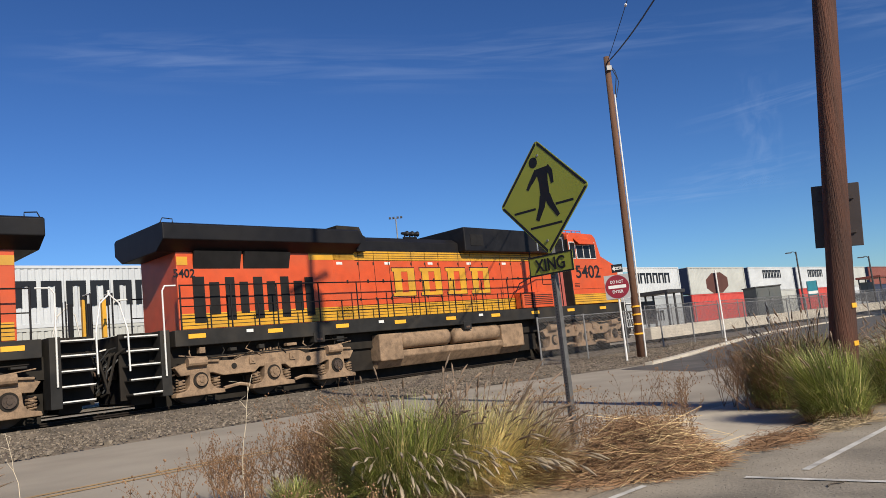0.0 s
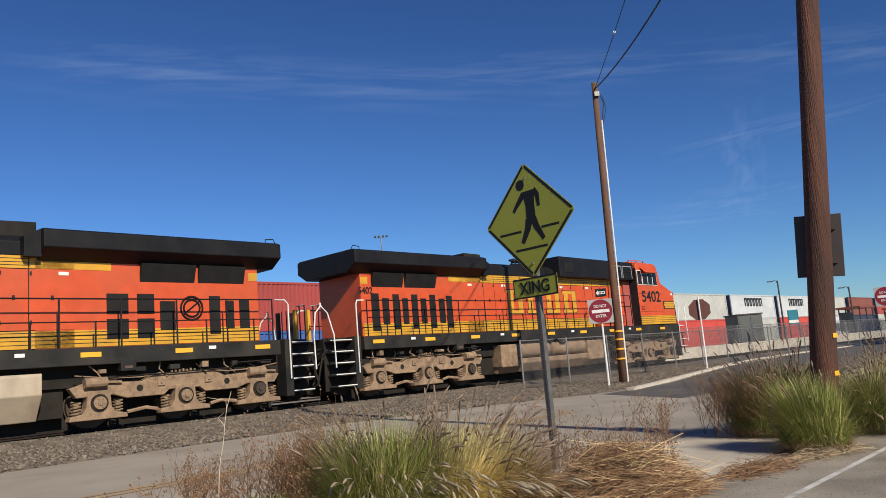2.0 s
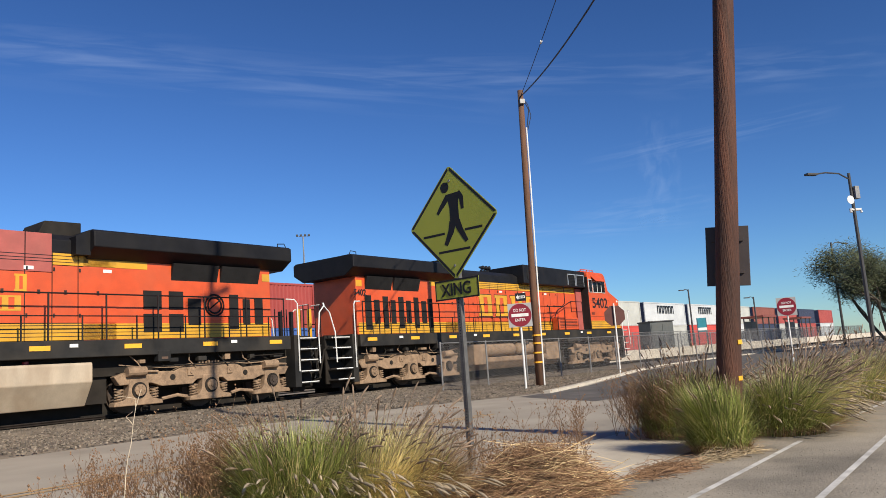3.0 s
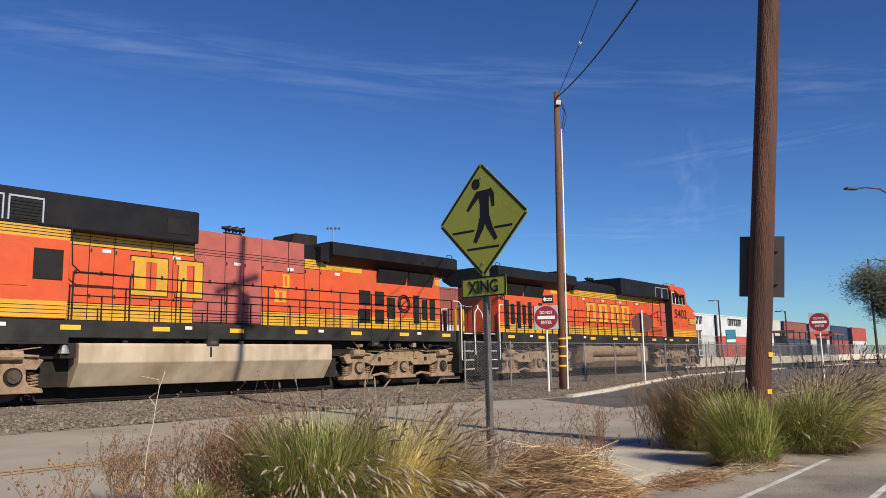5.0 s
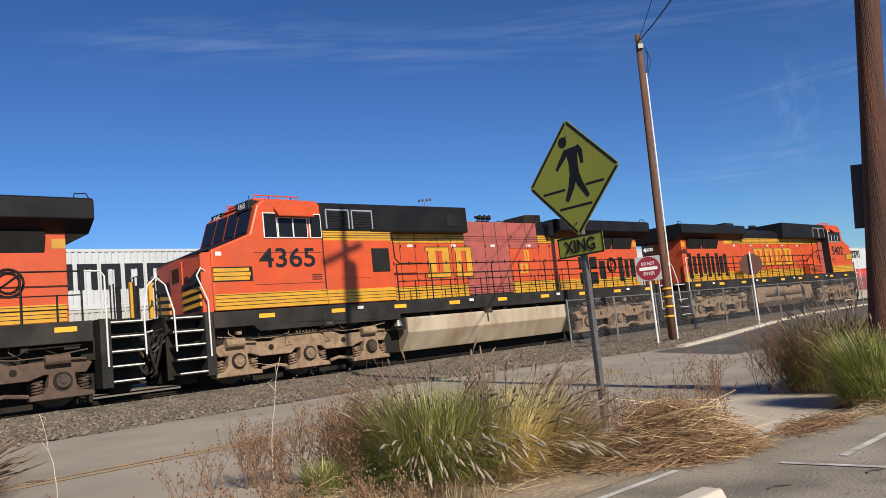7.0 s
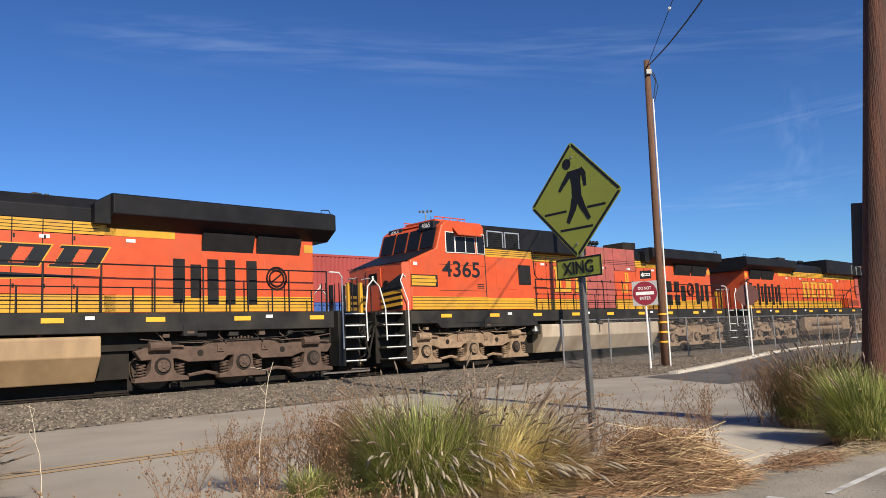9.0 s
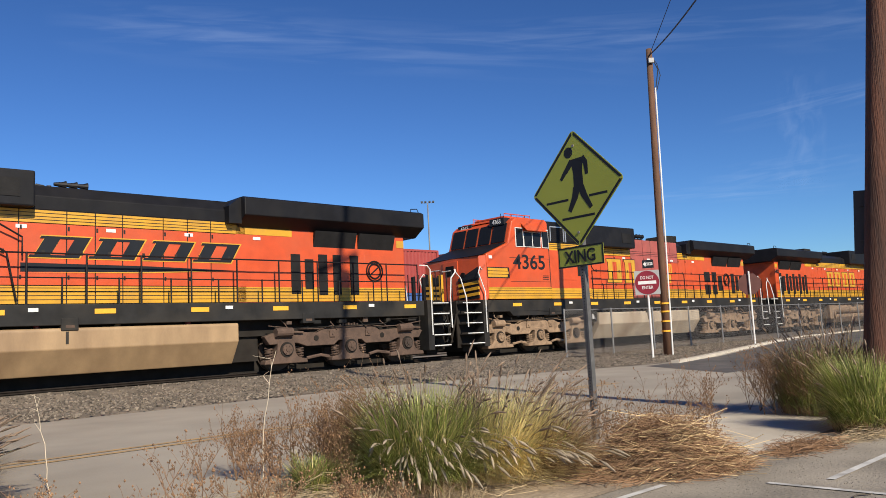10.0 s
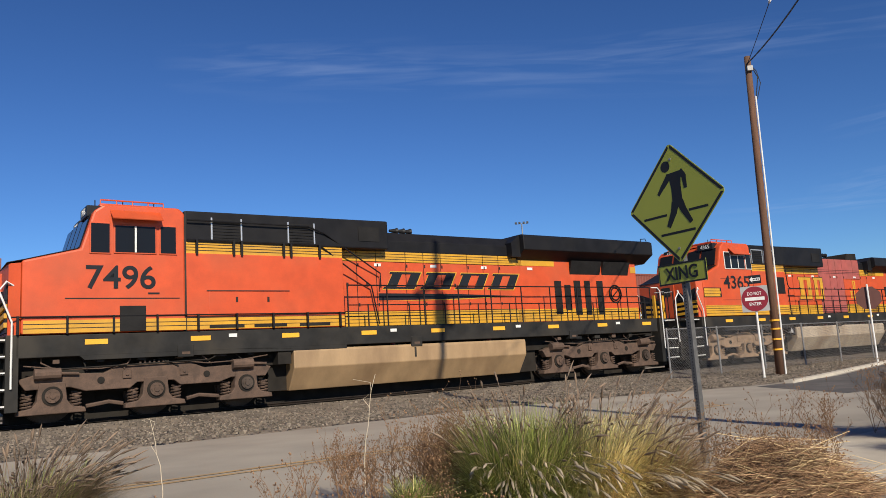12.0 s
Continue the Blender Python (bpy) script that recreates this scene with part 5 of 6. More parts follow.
# ---- yard: containers, platform, far things ----
def containers():
    def container(u, z, colour, marks=None, length=12.19):
        C = thing("shipping_container", f"corrugated {colour} steel shipping container", "container", at(u, 34.0, z), "stacked shipping containers")
        h, w = 2.6, 2.44
        n = int(length / 0.28)
        prof = []
        for k in range(n):
            x = 0.12 + k * (length - 0.24) / n
            p = (length - 0.24) / n
            prof += [(x, 0.0), (x + p * 0.35, 0.0), (x + p * 0.5, 0.036), (x + p * 0.85, 0.036)]
        verts = [(x, y + 0.02, zz) for x, y in prof for zz in (0.15, h - 0.1)]
        faces = [(2 * k, 2 * k + 2, 2 * k + 3, 2 * k + 1) for k in range(len(prof) - 1)]
        raw("side_wall", verts, faces, "box_" + colour, C)
        bm = bmesh.new()
        box(bm, 0.05, length - 0.05, 0.07, w, 0.12, h - 0.02)
        part("body", bm, "box_" + colour, C)
        # navy cover on the left end: its shade is put into the colour
        if u > 60:
            bm = bmesh.new()
            box(bm, -0.03, 0.04, 0.1, w - 0.05, 0.1, h - 0.06)
            part("end_panel", bm, "box_navy", C, "navy panel painting the shade on the container's end")
        for x in (0, length - 0.15):
            bm = bmesh.new()
            box(bm, x, x + 0.15, 0, 0.15, 0, h, 0.01)
            part("corner_post", bm, "box_" + colour, C)
        for zz in (0.0, h - 0.12):
            bm = bmesh.new()
            box(bm, 0.15, length - 0.15, 0.0, 0.1, zz, zz + (0.16 if zz == 0 else 0.12))
            part("side_rail", bm, "box_" + colour, C)
        if marks:
            x0, x1, z0, z1, mat, vertical = marks
            cnt = 6
            for k in range(cnt):
                bm = bmesh.new()
                if vertical:
                    zz = z1 - (k + 1) * (z1 - z0) / cnt
                    box(bm, x0, x1, -0.006, 0.02, zz + 0.04, zz + (z1 - z0) / cnt - 0.03)
                else:
                    s = (x1 - x0) / cnt
                    a, b = x0 + k * s, x0 + (k + 0.82) * s
                    t = (z1 - z0) * 0.2
                    for q in ((a, a + t * 1.2, z0, z1), (b - t * 1.2, b, z0, z1), (a + t * 1.2, b - t * 1.2, z1 - t, z1)):
                        box(bm, q[0], q[1], -0.006, 0.02, q[2], q[3])
                part("letter_bar", bm, mat, C)
            if not vertical and x0 > 4:
                bm = bmesh.new()
                box(bm, x0 - 1.6, x0 - 0.45, -0.005, 0.02, z0 - 0.1, z1 + 0.1, 0.004)
                part("emblem_square", bm, "emblem", C)
        return C

    plan = [(-37, "grey", "red"), (-23, "white", "grey"), (-9, "rust", "blue"), (5.0, "white", "pale"), (19.1, "red", "blue"), (32.8, "rust", "white"), (52.6, "white", "grey"),
            (66.6, "pale", "scarlet"), (79.9, "white", "pale"), (93.2, "white", "scarlet"), (106.6, "pale", "white"), (120.5, "rust", "navy"), (134.5, "red", "pale"), (148.5, "navy", "red"), (164.5, "red", "white")]
    for u, top, low in plan:
        drop = -0.15 if u > 50 else 0.0
        mk = None
        if u == 5.0:
            mk = (4.45, 10.4, 0.85, 1.95, "sign_black", False)
        elif u == 19.1:
            mk = (0.9, 1.5, 0.25, 2.3, "box_white", True)
        elif u == 52.6:
            mk = (4.3, 10.5, 1.2, 2.1, "sign_black", False)
        elif u in (79.9, 93.2):
            mk = (3.6, 8.6, 1.35, 2.25, "sign_black", False)
        container(u, 3.55 + drop, top, mk)
        container(u, 0.93 + drop, low, (3.6, 8.6, 0.5, 1.4, "sign_black", False) if u in (106.6, 52.6) else None)
        bm = bmesh.new()
        box(bm, -0.7, 12.9, 0.05, 2.4, 0.35, 0.9, 0.02)
        for x in (0.3, 1.7, 10.6, 12.0):
            disc(bm, x, 0.6, 0.42, 0.42, 0.14, "y", 16)
        car = part("well_car", bm, "under")
        car.matrix_basis = at(u, 34.0, drop)
        tagged(car, "dark steel well car under the containers", "rail car", "well cars")
    # further rows behind, seen in gaps
    sheet("yard_track_bed", [(-60, 31), (190, 31), (190, 40), (-60, 40)], 0.0, "ballast", "gravel bed of the container tracks", "ballast")


def platform():
    bm = bmesh.new()
    box(bm, 38.5, 170, 22.4, 29.5, 0.0, 0.86, 0.03)
    ob = part("platform", bm, "kerb")
    ob.matrix_basis = TRACK
    tagged(ob, "low pale concrete station platform", "platform", kind="structure")
    mesh_fence("platform_fence", 39, 140, 22.9, 0.86, 1.25, 0.16, 0.006, 3.0, "grey mesh fence along the platform")
    C = thing("equipment_cabinet", "large grey metal equipment cabinet on the platform", "cabinet", pose(26.4, 58.0, 0.86, 0, 0, 8))
    bm = bmesh.new()
    box(bm, -1.05, 1.05, 0, 1.8, 0, 2.1, 0.03)
    part("body", bm, "cabinet", C)
    bm = bmesh.new()
    box(bm, -1.12, 1.12, -0.07, 1.87, 2.1, 2.2, 0.02)
    part("roof", bm, "pole_dark", C)
    for x in (-0.5, 0.5):
        bm = bmesh.new()
        box(bm, x - 0.46, x + 0.46, -0.03, 0, 0.15, 1.95, 0.01)
        d = part("door", bm, "cabinet", C)
        bm = bmesh.new()
        box(bm, x + 0.3 * (1 if x < 0 else -1), x + 0.34 * (1 if x < 0 else -1), -0.07, -0.03, 0.9, 1.2)
        part("handle", bm, "steel", d)
    S = thing("information_sign", "teal information sign on two posts", "sign", pose(34.2, 66.5, 0.86, 0, 0, -10))
    bm = bmesh.new()
    box(bm, -0.45, 0.45, -0.04, 0.04, 1.2, 2.5, 0.02)
    part("sign_panel", bm, "teal", S)
    bm = bmesh.new()
    box(bm, -0.4, 0.4, -0.05, -0.04, 1.35, 1.6)
    part("white_band", bm, "white", S)
    for x in (-0.4, 0.4):
        bm = bmesh.new()
        tube(bm, [(x, 0, 0), (x, 0, 2.5)], 0.05)
        part("post", bm, "pole_dark", S)
    for x, y, wide in ((14.6, 47.2, 0.42), (47.5, 79.0, 1.0), (62.0, 94.0, 1.0)):
        tall = 2.5 if wide == 1.0 else 1.95
        S = thing("platform_shelter", "dark red platform shelter with a flat roof" if wide == 1.0 else "small dark platform shelter with a flat roof", "shelter", pose(x, y, 0.86, 0, 0, TRACK_YAW), "platform shelters")
        bm = bmesh.new()
        box(bm, -2.6 * wide, 2.6 * wide, -1.2, 1.2, tall, tall + 0.22, 0.03)
        part("roof", bm, "box_rust" if wide == 1.0 else "pole_dark", S)
        for px in (-2.3 * wide, 0, 2.3 * wide):
            for py in (-1, 1):
                bm = bmesh.new()
                tube(bm, [(px, py, 0), (px, py, tall)], 0.07)
                part("post", bm, "pole_dark", S)
        bm = bmesh.new()
        box(bm, -2.3 * wide, 2.3 * wide, 0.95, 1.0, 0.2, tall - 0.3)
        part("back_panel", bm, "pole_dark", S)


def light_mast():
    P = thing("light_mast", "tall distant floodlight mast over the yard", "light mast", pose(-6.9, 250, 0))
    bm = bmesh.new()
    tube(bm, [(0, 0, 0), (0, 0, 45)], 0.35, 0.2, 8)
    part("mast", bm, "steel", P)
    bm = bmesh.new()
    box(bm, -2.2, 2.2, -0.1, 0.1, 44.9, 45.05)
    part("crossbar", bm, "steel", P)
    for x in (-1.9, -0.7, 0.7, 1.9):
        bm = bmesh.new()
        box(bm, x - 0.35, x + 0.35, -0.4, 0.3, 45.05, 45.6, 0.05)
        part("floodlight", bm, "pole_dark", P)


containers()
platform()
light_mast()


# ---- plants ----
def blades(n, radius, height, spread, lean, width, seed, seg=5, bow=(0.2, 0.75)):
    """Arching blades of a tuft, as vertices and faces."""
    rng = np.random.default_rng(seed)
    verts, faces = [], []
    for k in range(n):
        a = rng.uniform(0, math.tau)
        r = radius * math.sqrt(rng.random())
        root = np.array([r * math.cos(a), r * math.sin(a), 0.0])
        a2 = a + rng.normal(0, 0.5)
        h = height * rng.uniform(0.55, 1.1)
        out = spread * rng.uniform(0.15, 1.0) * (0.4 + r / radius * 0.7)
        way = np.array([math.cos(a2) * out + lean[0] * rng.uniform(0.3, 1), math.sin(a2) * out + lean[1] * rng.uniform(0.3, 1), 0])
        side = np.array([-math.sin(a2), math.cos(a2), 0]) * width * rng.uniform(0.6, 1.3)
        droop = rng.uniform(*bow)
        b = len(verts)
        for i in range(seg + 1):
            t = i / seg
            p = root + way * t ** 1.7 + np.array([0, 0, h * (t - droop * t * t * 0.6)])
            w = side * (1 - t) ** 0.7
            if i < seg:
                verts += [tuple(p - w), tuple(p + w)]
            else:
                verts.append(tuple(p))
        for i in range(seg - 1):
            faces.append((b + 2 * i, b + 2 * i + 1, b + 2 * i + 3, b + 2 * i + 2))
        faces.append((b + 2 * seg - 2, b + 2 * seg - 1, b + 2 * seg))
    return verts, faces


def plumes(n, radius, height, spread, lean, seed, size=0.2, fat=0.013, bow=(0.25, 0.85)):
    """Bottle-brush seed heads on thin arching stems."""
    rng = np.random.default_rng(seed)
    verts, faces = [], []
    for k in range(n):
        a = rng.uniform(0, math.tau)
        r = radius * math.sqrt(rng.random())
        root = np.array([r * math.cos(a), r * math.sin(a), 0.0])
        h = height * rng.uniform(0.7, 1.15)
        out = spread * rng.uniform(0.2, 1.1)
        way = np.array([math.cos(a) * out + lean[0] * rng.uniform(0.4, 1.2), math.sin(a) * out + lean[1] * rng.uniform(0.4, 1.2), 0])
        droop = rng.uniform(*bow)
        n_i, cut = 11, 1 - size / h * rng.uniform(0.8, 1.3)
        ts = list(np.linspace(0.25, cut, 4)) + list(np.linspace(cut, 1, 8))[1:]
        rs = [0.0022] * 4 + [0.5 * fat, fat, fat * 1.05, fat, 0.85 * fat, 0.55 * fat, 0.001]
        b = len(verts)
        s = 5
        for t, rad in zip(ts, rs):
            p = root + way * t ** 1.8 + np.array([0, 0, h * (t - droop * t ** 2.4 * 0.55)])
            d = way * 1.8 * t ** 0.8 + np.array([0, 0, h * (1 - droop * 2.4 * t ** 1.4 * 0.55)])
            d /= np.linalg.norm(d)
            e = np.cross(d, (0.3, 0.8, 0.52))
            e /= np.linalg.norm(e)
            f = np.cross(d, e)
            j = rng.uniform(0.75, 1.25, s) if rad > 0.004 else np.ones(s)
            verts += [tuple(p + (e * math.cos(q) + f * math.sin(q)) * rad * jj) for q, jj in zip(np.arange(s) * math.tau / s, j)]
        for i in range(len(ts) - 1):
            for q in range(s):
                faces.append((b + i * s + q, b + i * s + (q + 1) % s, b + (i + 1) * s + (q + 1) % s, b + (i + 1) * s + q))
    return verts, faces


def fountain_grass(x, y, height, radius, spread, n, heads, seed, dry=0.35, lean=(0.1, -0.05), fan=(0.3, -0.06), straw="grass_dry", ripe=0.25):
    G = thing("fountain_grass", "clump of green and straw fountain grass with feathery plumes", "grass", pose(x, y, 0, 0, 0, 0), "ornamental grass clumps")
    tagged(raw("green_blades", *blades(int(n * (1 - dry)), radius, height, spread * 0.8, lean, 0.0036, seed, 6, (0.3, 1.15)), "grass", G), "green arching blades", kind="stuff")
    tagged(raw("dry_blades", *blades(int(n * dry), radius * 1.05, height * 0.97, spread * 0.85, fan, 0.0033, seed + 1, 6, (0.3, 1.2)), straw, G), "dry blades leaning to one side", kind="stuff")
    tagged(raw("upright_plumes", *plumes(int(heads * 0.42), radius, height * 1.25, spread * 0.6, lean, seed + 2, 0.14, 0.0078), "plume", G, True), "taupe upright seed heads", kind="stuff")
    tagged(raw("leaning_plumes", *plumes(int(heads * 0.5), radius, height * 1.05, spread * 0.7, (fan[0] * 0.7, fan[1]), seed + 5, 0.12, 0.0072), "plume", G, True), "taupe arching seed heads", kind="stuff")
    tagged(raw("ripe_plumes", *plumes(int(heads * ripe), radius, height * 0.92, spread * 0.55, (lean[0] + 0.12, -0.4), seed + 6, 0.09, 0.0092, (0.9, 1.5)), "plume_pale", G, True), "pale nodding ripe seed heads", kind="stuff")
    foot = straw if dry > 0.6 else "grass"
    tagged(raw("low_blades", *blades(int(n * 0.25), radius * 1.15, height * 0.62, spread * 1.0, lean, 0.0036, seed + 3, 5, (0.5, 1.4)), foot, G), "short outer blades", kind="stuff")
    tagged(raw("dead_skirt", *blades(int(n * 0.2), radius * 1.2, height * 0.36, spread * 1.05, fan, 0.003, seed + 4, 5, (0.5, 1.5)), straw if foot != "grass" else "grass_brown", G), "dead straw round the foot", kind="stuff")
    return G


def dry_grass(spots, seed):
    """Low bleached grass scattered in tufts over the soil."""
    rng = random.Random(seed)
    verts, faces = [], []
    for k, (x, y, h, n) in enumerate(spots):
        v, f = blades(n, 0.09, h, h * 0.9, (0.05, 0.0), 0.0021, seed + k, 4, (0.1, 1.1))
        b = len(verts)
        verts += [(p[0] + x, p[1] + y, p[2]) for p in v]
        faces += [tuple(b + i for i in q) for q in f]
    ob = raw("dry_grass", verts, faces, "grass_pale")
    return tagged(ob, "low bleached dry grass tufts on the soil", "grass", kind="stuff")


def dry_weed(x, y, height, seed, material="weed", buds=True):
    """A dead, branching weed with little seed heads."""
    rng = random.Random(seed)
    bm = bmesh.new()

    def grow(p, way, length, r, depth):
        pts = [p]
        for k in range(3):
            way = (way + Vector((rng.gauss(0, 0.14), rng.gauss(0, 0.14), rng.gauss(0.03, 0.08)))).normalized()
            pts.append(pts[-1] + way * length / 3)
        tube(bm, pts, r, r * 0.55, 3)
        if depth:
            for q in pts[1:]:
                for k in range(rng.randint(1, 2)):
                    side = Vector((rng.gauss(0, 1), rng.gauss(0, 1), rng.uniform(0.3, 1.2))).normalized()
                    grow(q, (way * 0.5 + side * 0.7).normalized(), length * rng.uniform(0.35, 0.6), r * 0.55, depth - 1)
        elif buds:
            e = pts[-1]
            s = rng.uniform(0.0035, 0.007)
            for k in range(2):
                c = e + Vector((rng.gauss(0, 0.01), rng.gauss(0, 0.01), rng.gauss(0, 0.01)))
                vs = [bm.verts.new(c + Vector(v) * s) for v in ((1, 0, 0), (-1, 0, 0), (0, 1, 0), (0, -1, 0), (0, 0, 1.3), (0, 0, -1.3))]
                for f in ((0, 2, 4), (2, 1, 4), (1, 3, 4), (3, 0, 4), (2, 0, 5), (1, 2, 5), (3, 1, 5), (0, 3, 5)):
                    bm.faces.new([vs[i] for i in f])
    for k in range(rng.randint(3, 5)):
        grow(Vector((rng.gauss(0, 0.004), rng.gauss(0, 0.004), 0)), Vector((rng.gauss(0, 0.3), rng.gauss(0, 0.25), 1)).normalized(), height * rng.uniform(0.45, 0.6), 0.004, 2)
    ob = part("dry_weed", bm, material)
    ob.matrix_basis = pose(x, y, 0)
    return tagged(ob, "dead brown branching weed with small seed heads", "weed", "dry weeds")


def straw_pile(x, y, rx, ry, h, n, seed, turn, material="straw", long=1.0):
    rng = np.random.default_rng(seed)
    verts, faces = [], []
    for k in range(n):
        a, r = rng.uniform(0, math.tau), math.sqrt(rng.random())
        c = np.array([rx * r * math.cos(a), ry * r * math.sin(a), 0])
        top = h * max(0.03, (1 - r * r)) * rng.uniform(0.1, 1.0)
        d = rng.normal(0.3, 0.95)
        ln = rng.uniform(0.12, 0.5) * long
        way = np.array([math.cos(d), math.sin(d), rng.normal(0, 0.16)])
        bend = np.array([rng.normal(0, 0.04), rng.normal(0, 0.06), rng.normal(0.0, 0.04)])
        w = rng.uniform(0.0008, 0.0019)
        b = len(verts)
        for t in (-0.5, -0.17, 0.17, 0.5):
            p = c + way * ln * t + bend * (1 - 4 * t * t) + np.array([0, 0, max(0.012, top)])
            p[2] = max(p[2], 0.008)
            verts += [tuple(p + np.array([0, w, -w * 0.6])), tuple(p + np.array([0, -w, -w * 0.6])), tuple(p + np.array([0, 0, w]))]
        for i in range(3):
            for q in range(3):
                faces.append((b + 3 * i + q, b + 3 * i + (q + 1) % 3, b + 3 * i + 3 + (q + 1) % 3, b + 3 * i + 3 + q))
    ob = raw("straw_heap", verts, faces, material)
    ob.matrix_basis = pose(x, y, 0.0, 0, 0, turn)
    return tagged(ob, "heap of cut dry straw on the ground", "straw", kind="stuff")


def bleached_stalk(x, y, h, bend, seed):
    rng = random.Random(seed)
    bm = bmesh.new()
    pts = [Vector((bend * t ** 1.6 + rng.gauss(0, 0.008), 0.04 * t, h * t)) for t in [k / 8 for k in range(9)]]
    tube(bm, pts, 0.0042, 0.002, 5)
    for t in (5, 6, 7):
        tube(bm, [pts[t], pts[t] + Vector((rng.gauss(0, 0.05), 0, 0.06)), pts[t] + Vector((rng.gauss(0, 0.09), 0, 0.09))], 0.0025, 0.001, 4)
    ob = part("dead_stalk", bm, "weed_pale")
    ob.matrix_basis = pose(x, y, 0)
    tagged(ob, "single bleached dead stalk standing in the weeds", "stalk", "dead stalks")


def lot_litter():
    """Grit on the edge of the lot, and two fallen twigs."""
    rng = np.random.default_rng(77)
    verts, faces = [], []
    for k in range(9000):
        u = rng.uniform(0.0, 7.5)
        v = 2.78 - abs(rng.normal(0, 0.55)) if k % 3 else rng.uniform(0.8, 2.8)
        s = rng.uniform(0.0015, 0.0042)
        p = rng.uniform(-1, 1, (4, 3)) * (0.3, 0.3, 0.0) + np.array([(-1, -0.6, 0), (1, -0.5, 0), (0, 1, 0), (0, 0, 0.9)])
        b = len(verts)
        verts += [tuple(q * s + (u, v, 0.001)) for q in p]
        faces += [(b, b + 1, b + 3), (b + 1, b + 2, b + 3), (b + 2, b, b + 3)]
    ob = raw("grit", verts, faces, "stone_pale")
    ob.matrix_basis = TRACK
    tagged(ob, "fine pale grit strewn over the parking lot", "grit", kind="stuff")
    for x, y, turn in ((1.62, 4.22, 10), (2.2, 4.35, 20)):
        bm = bmesh.new()
        tube(bm, [(-0.07, 0, 0.006), (-0.03, 0.012, 0.01), (0.04, 0.0, 0.007), (0.07, 0.006, 0.006)], 0.005, 0.003, 5)
        tube(bm, [(-0.07, 0, 0.006), (-0.085, -0.02, 0.005)], 0.004, 0.002, 5)
        ob = part("twig", bm, "bark")
        ob.matrix_basis = pose(x, y, 0, 0, 0, turn)
        tagged(ob, "short dark fallen twig on the asphalt", "twig", "fallen twigs")


def bush_tree(x, y, h, r, seed):
    T = thing("desert_tree", "spreading tree with fine grey-green foliage", "tree", pose(x, y, 0), "street trees")
    rng = random.Random(seed)
    bm = bmesh.new()
    tips = []

    def limb(p, way, ln, rad, depth):
        pts = [p]
        for k in range(4):
            way = (way + Vector((rng.gauss(0, 0.16), rng.gauss(0, 0.16), rng.gauss(0.0, 0.1)))).normalized()
            pts.append(pts[-1] + way * ln / 4)
        tube(bm, pts, rad, rad * 0.6, 6 if depth > 1 else 4)
        if depth:
            for k in range(4 if depth > 1 else 5):
                side = Vector((rng.gauss(0, 1), rng.gauss(0, 1), rng.uniform(-0.1, 0.9))).normalized()
                limb(pts[rng.randint(2, 4)], (way * 0.6 + side * 0.8).normalized(), ln * rng.uniform(0.5, 0.75), rad * 0.5, depth - 1)
        else:
            tips.extend(pts[1:])
    for k in range(4):
        a = k * 1.6 + rng.random()
        limb(Vector((0, 0, 0)), Vector((math.cos(a) * 0.55, math.sin(a) * 0.55, 1)).normalized(), h * 0.45, 0.13, 3)
    part("trunk", bm, "bark", T)
    verts, faces = [], []
    for p in tips:
        for k in range(32):
            c = p + Vector((rng.gauss(0, 0.4), rng.gauss(0, 0.4), rng.gauss(0, 0.32)))
            d = Vector((rng.gauss(0, 1), rng.gauss(0, 1), rng.gauss(0, 1))).normalized()
            e = d.orthogonal().normalized() * rng.uniform(0.016, 0.03)
            d *= rng.uniform(0.08, 0.16)
            b = len(verts)
            verts += [tuple(c - e), tuple(c + d), tuple(c + e), tuple(c - d)]
            faces.append((b, b + 1, b + 2, b + 3))
    tagged(raw("crown", verts, faces, "leaf", T), "fine grey-green leaves", kind="stuff")


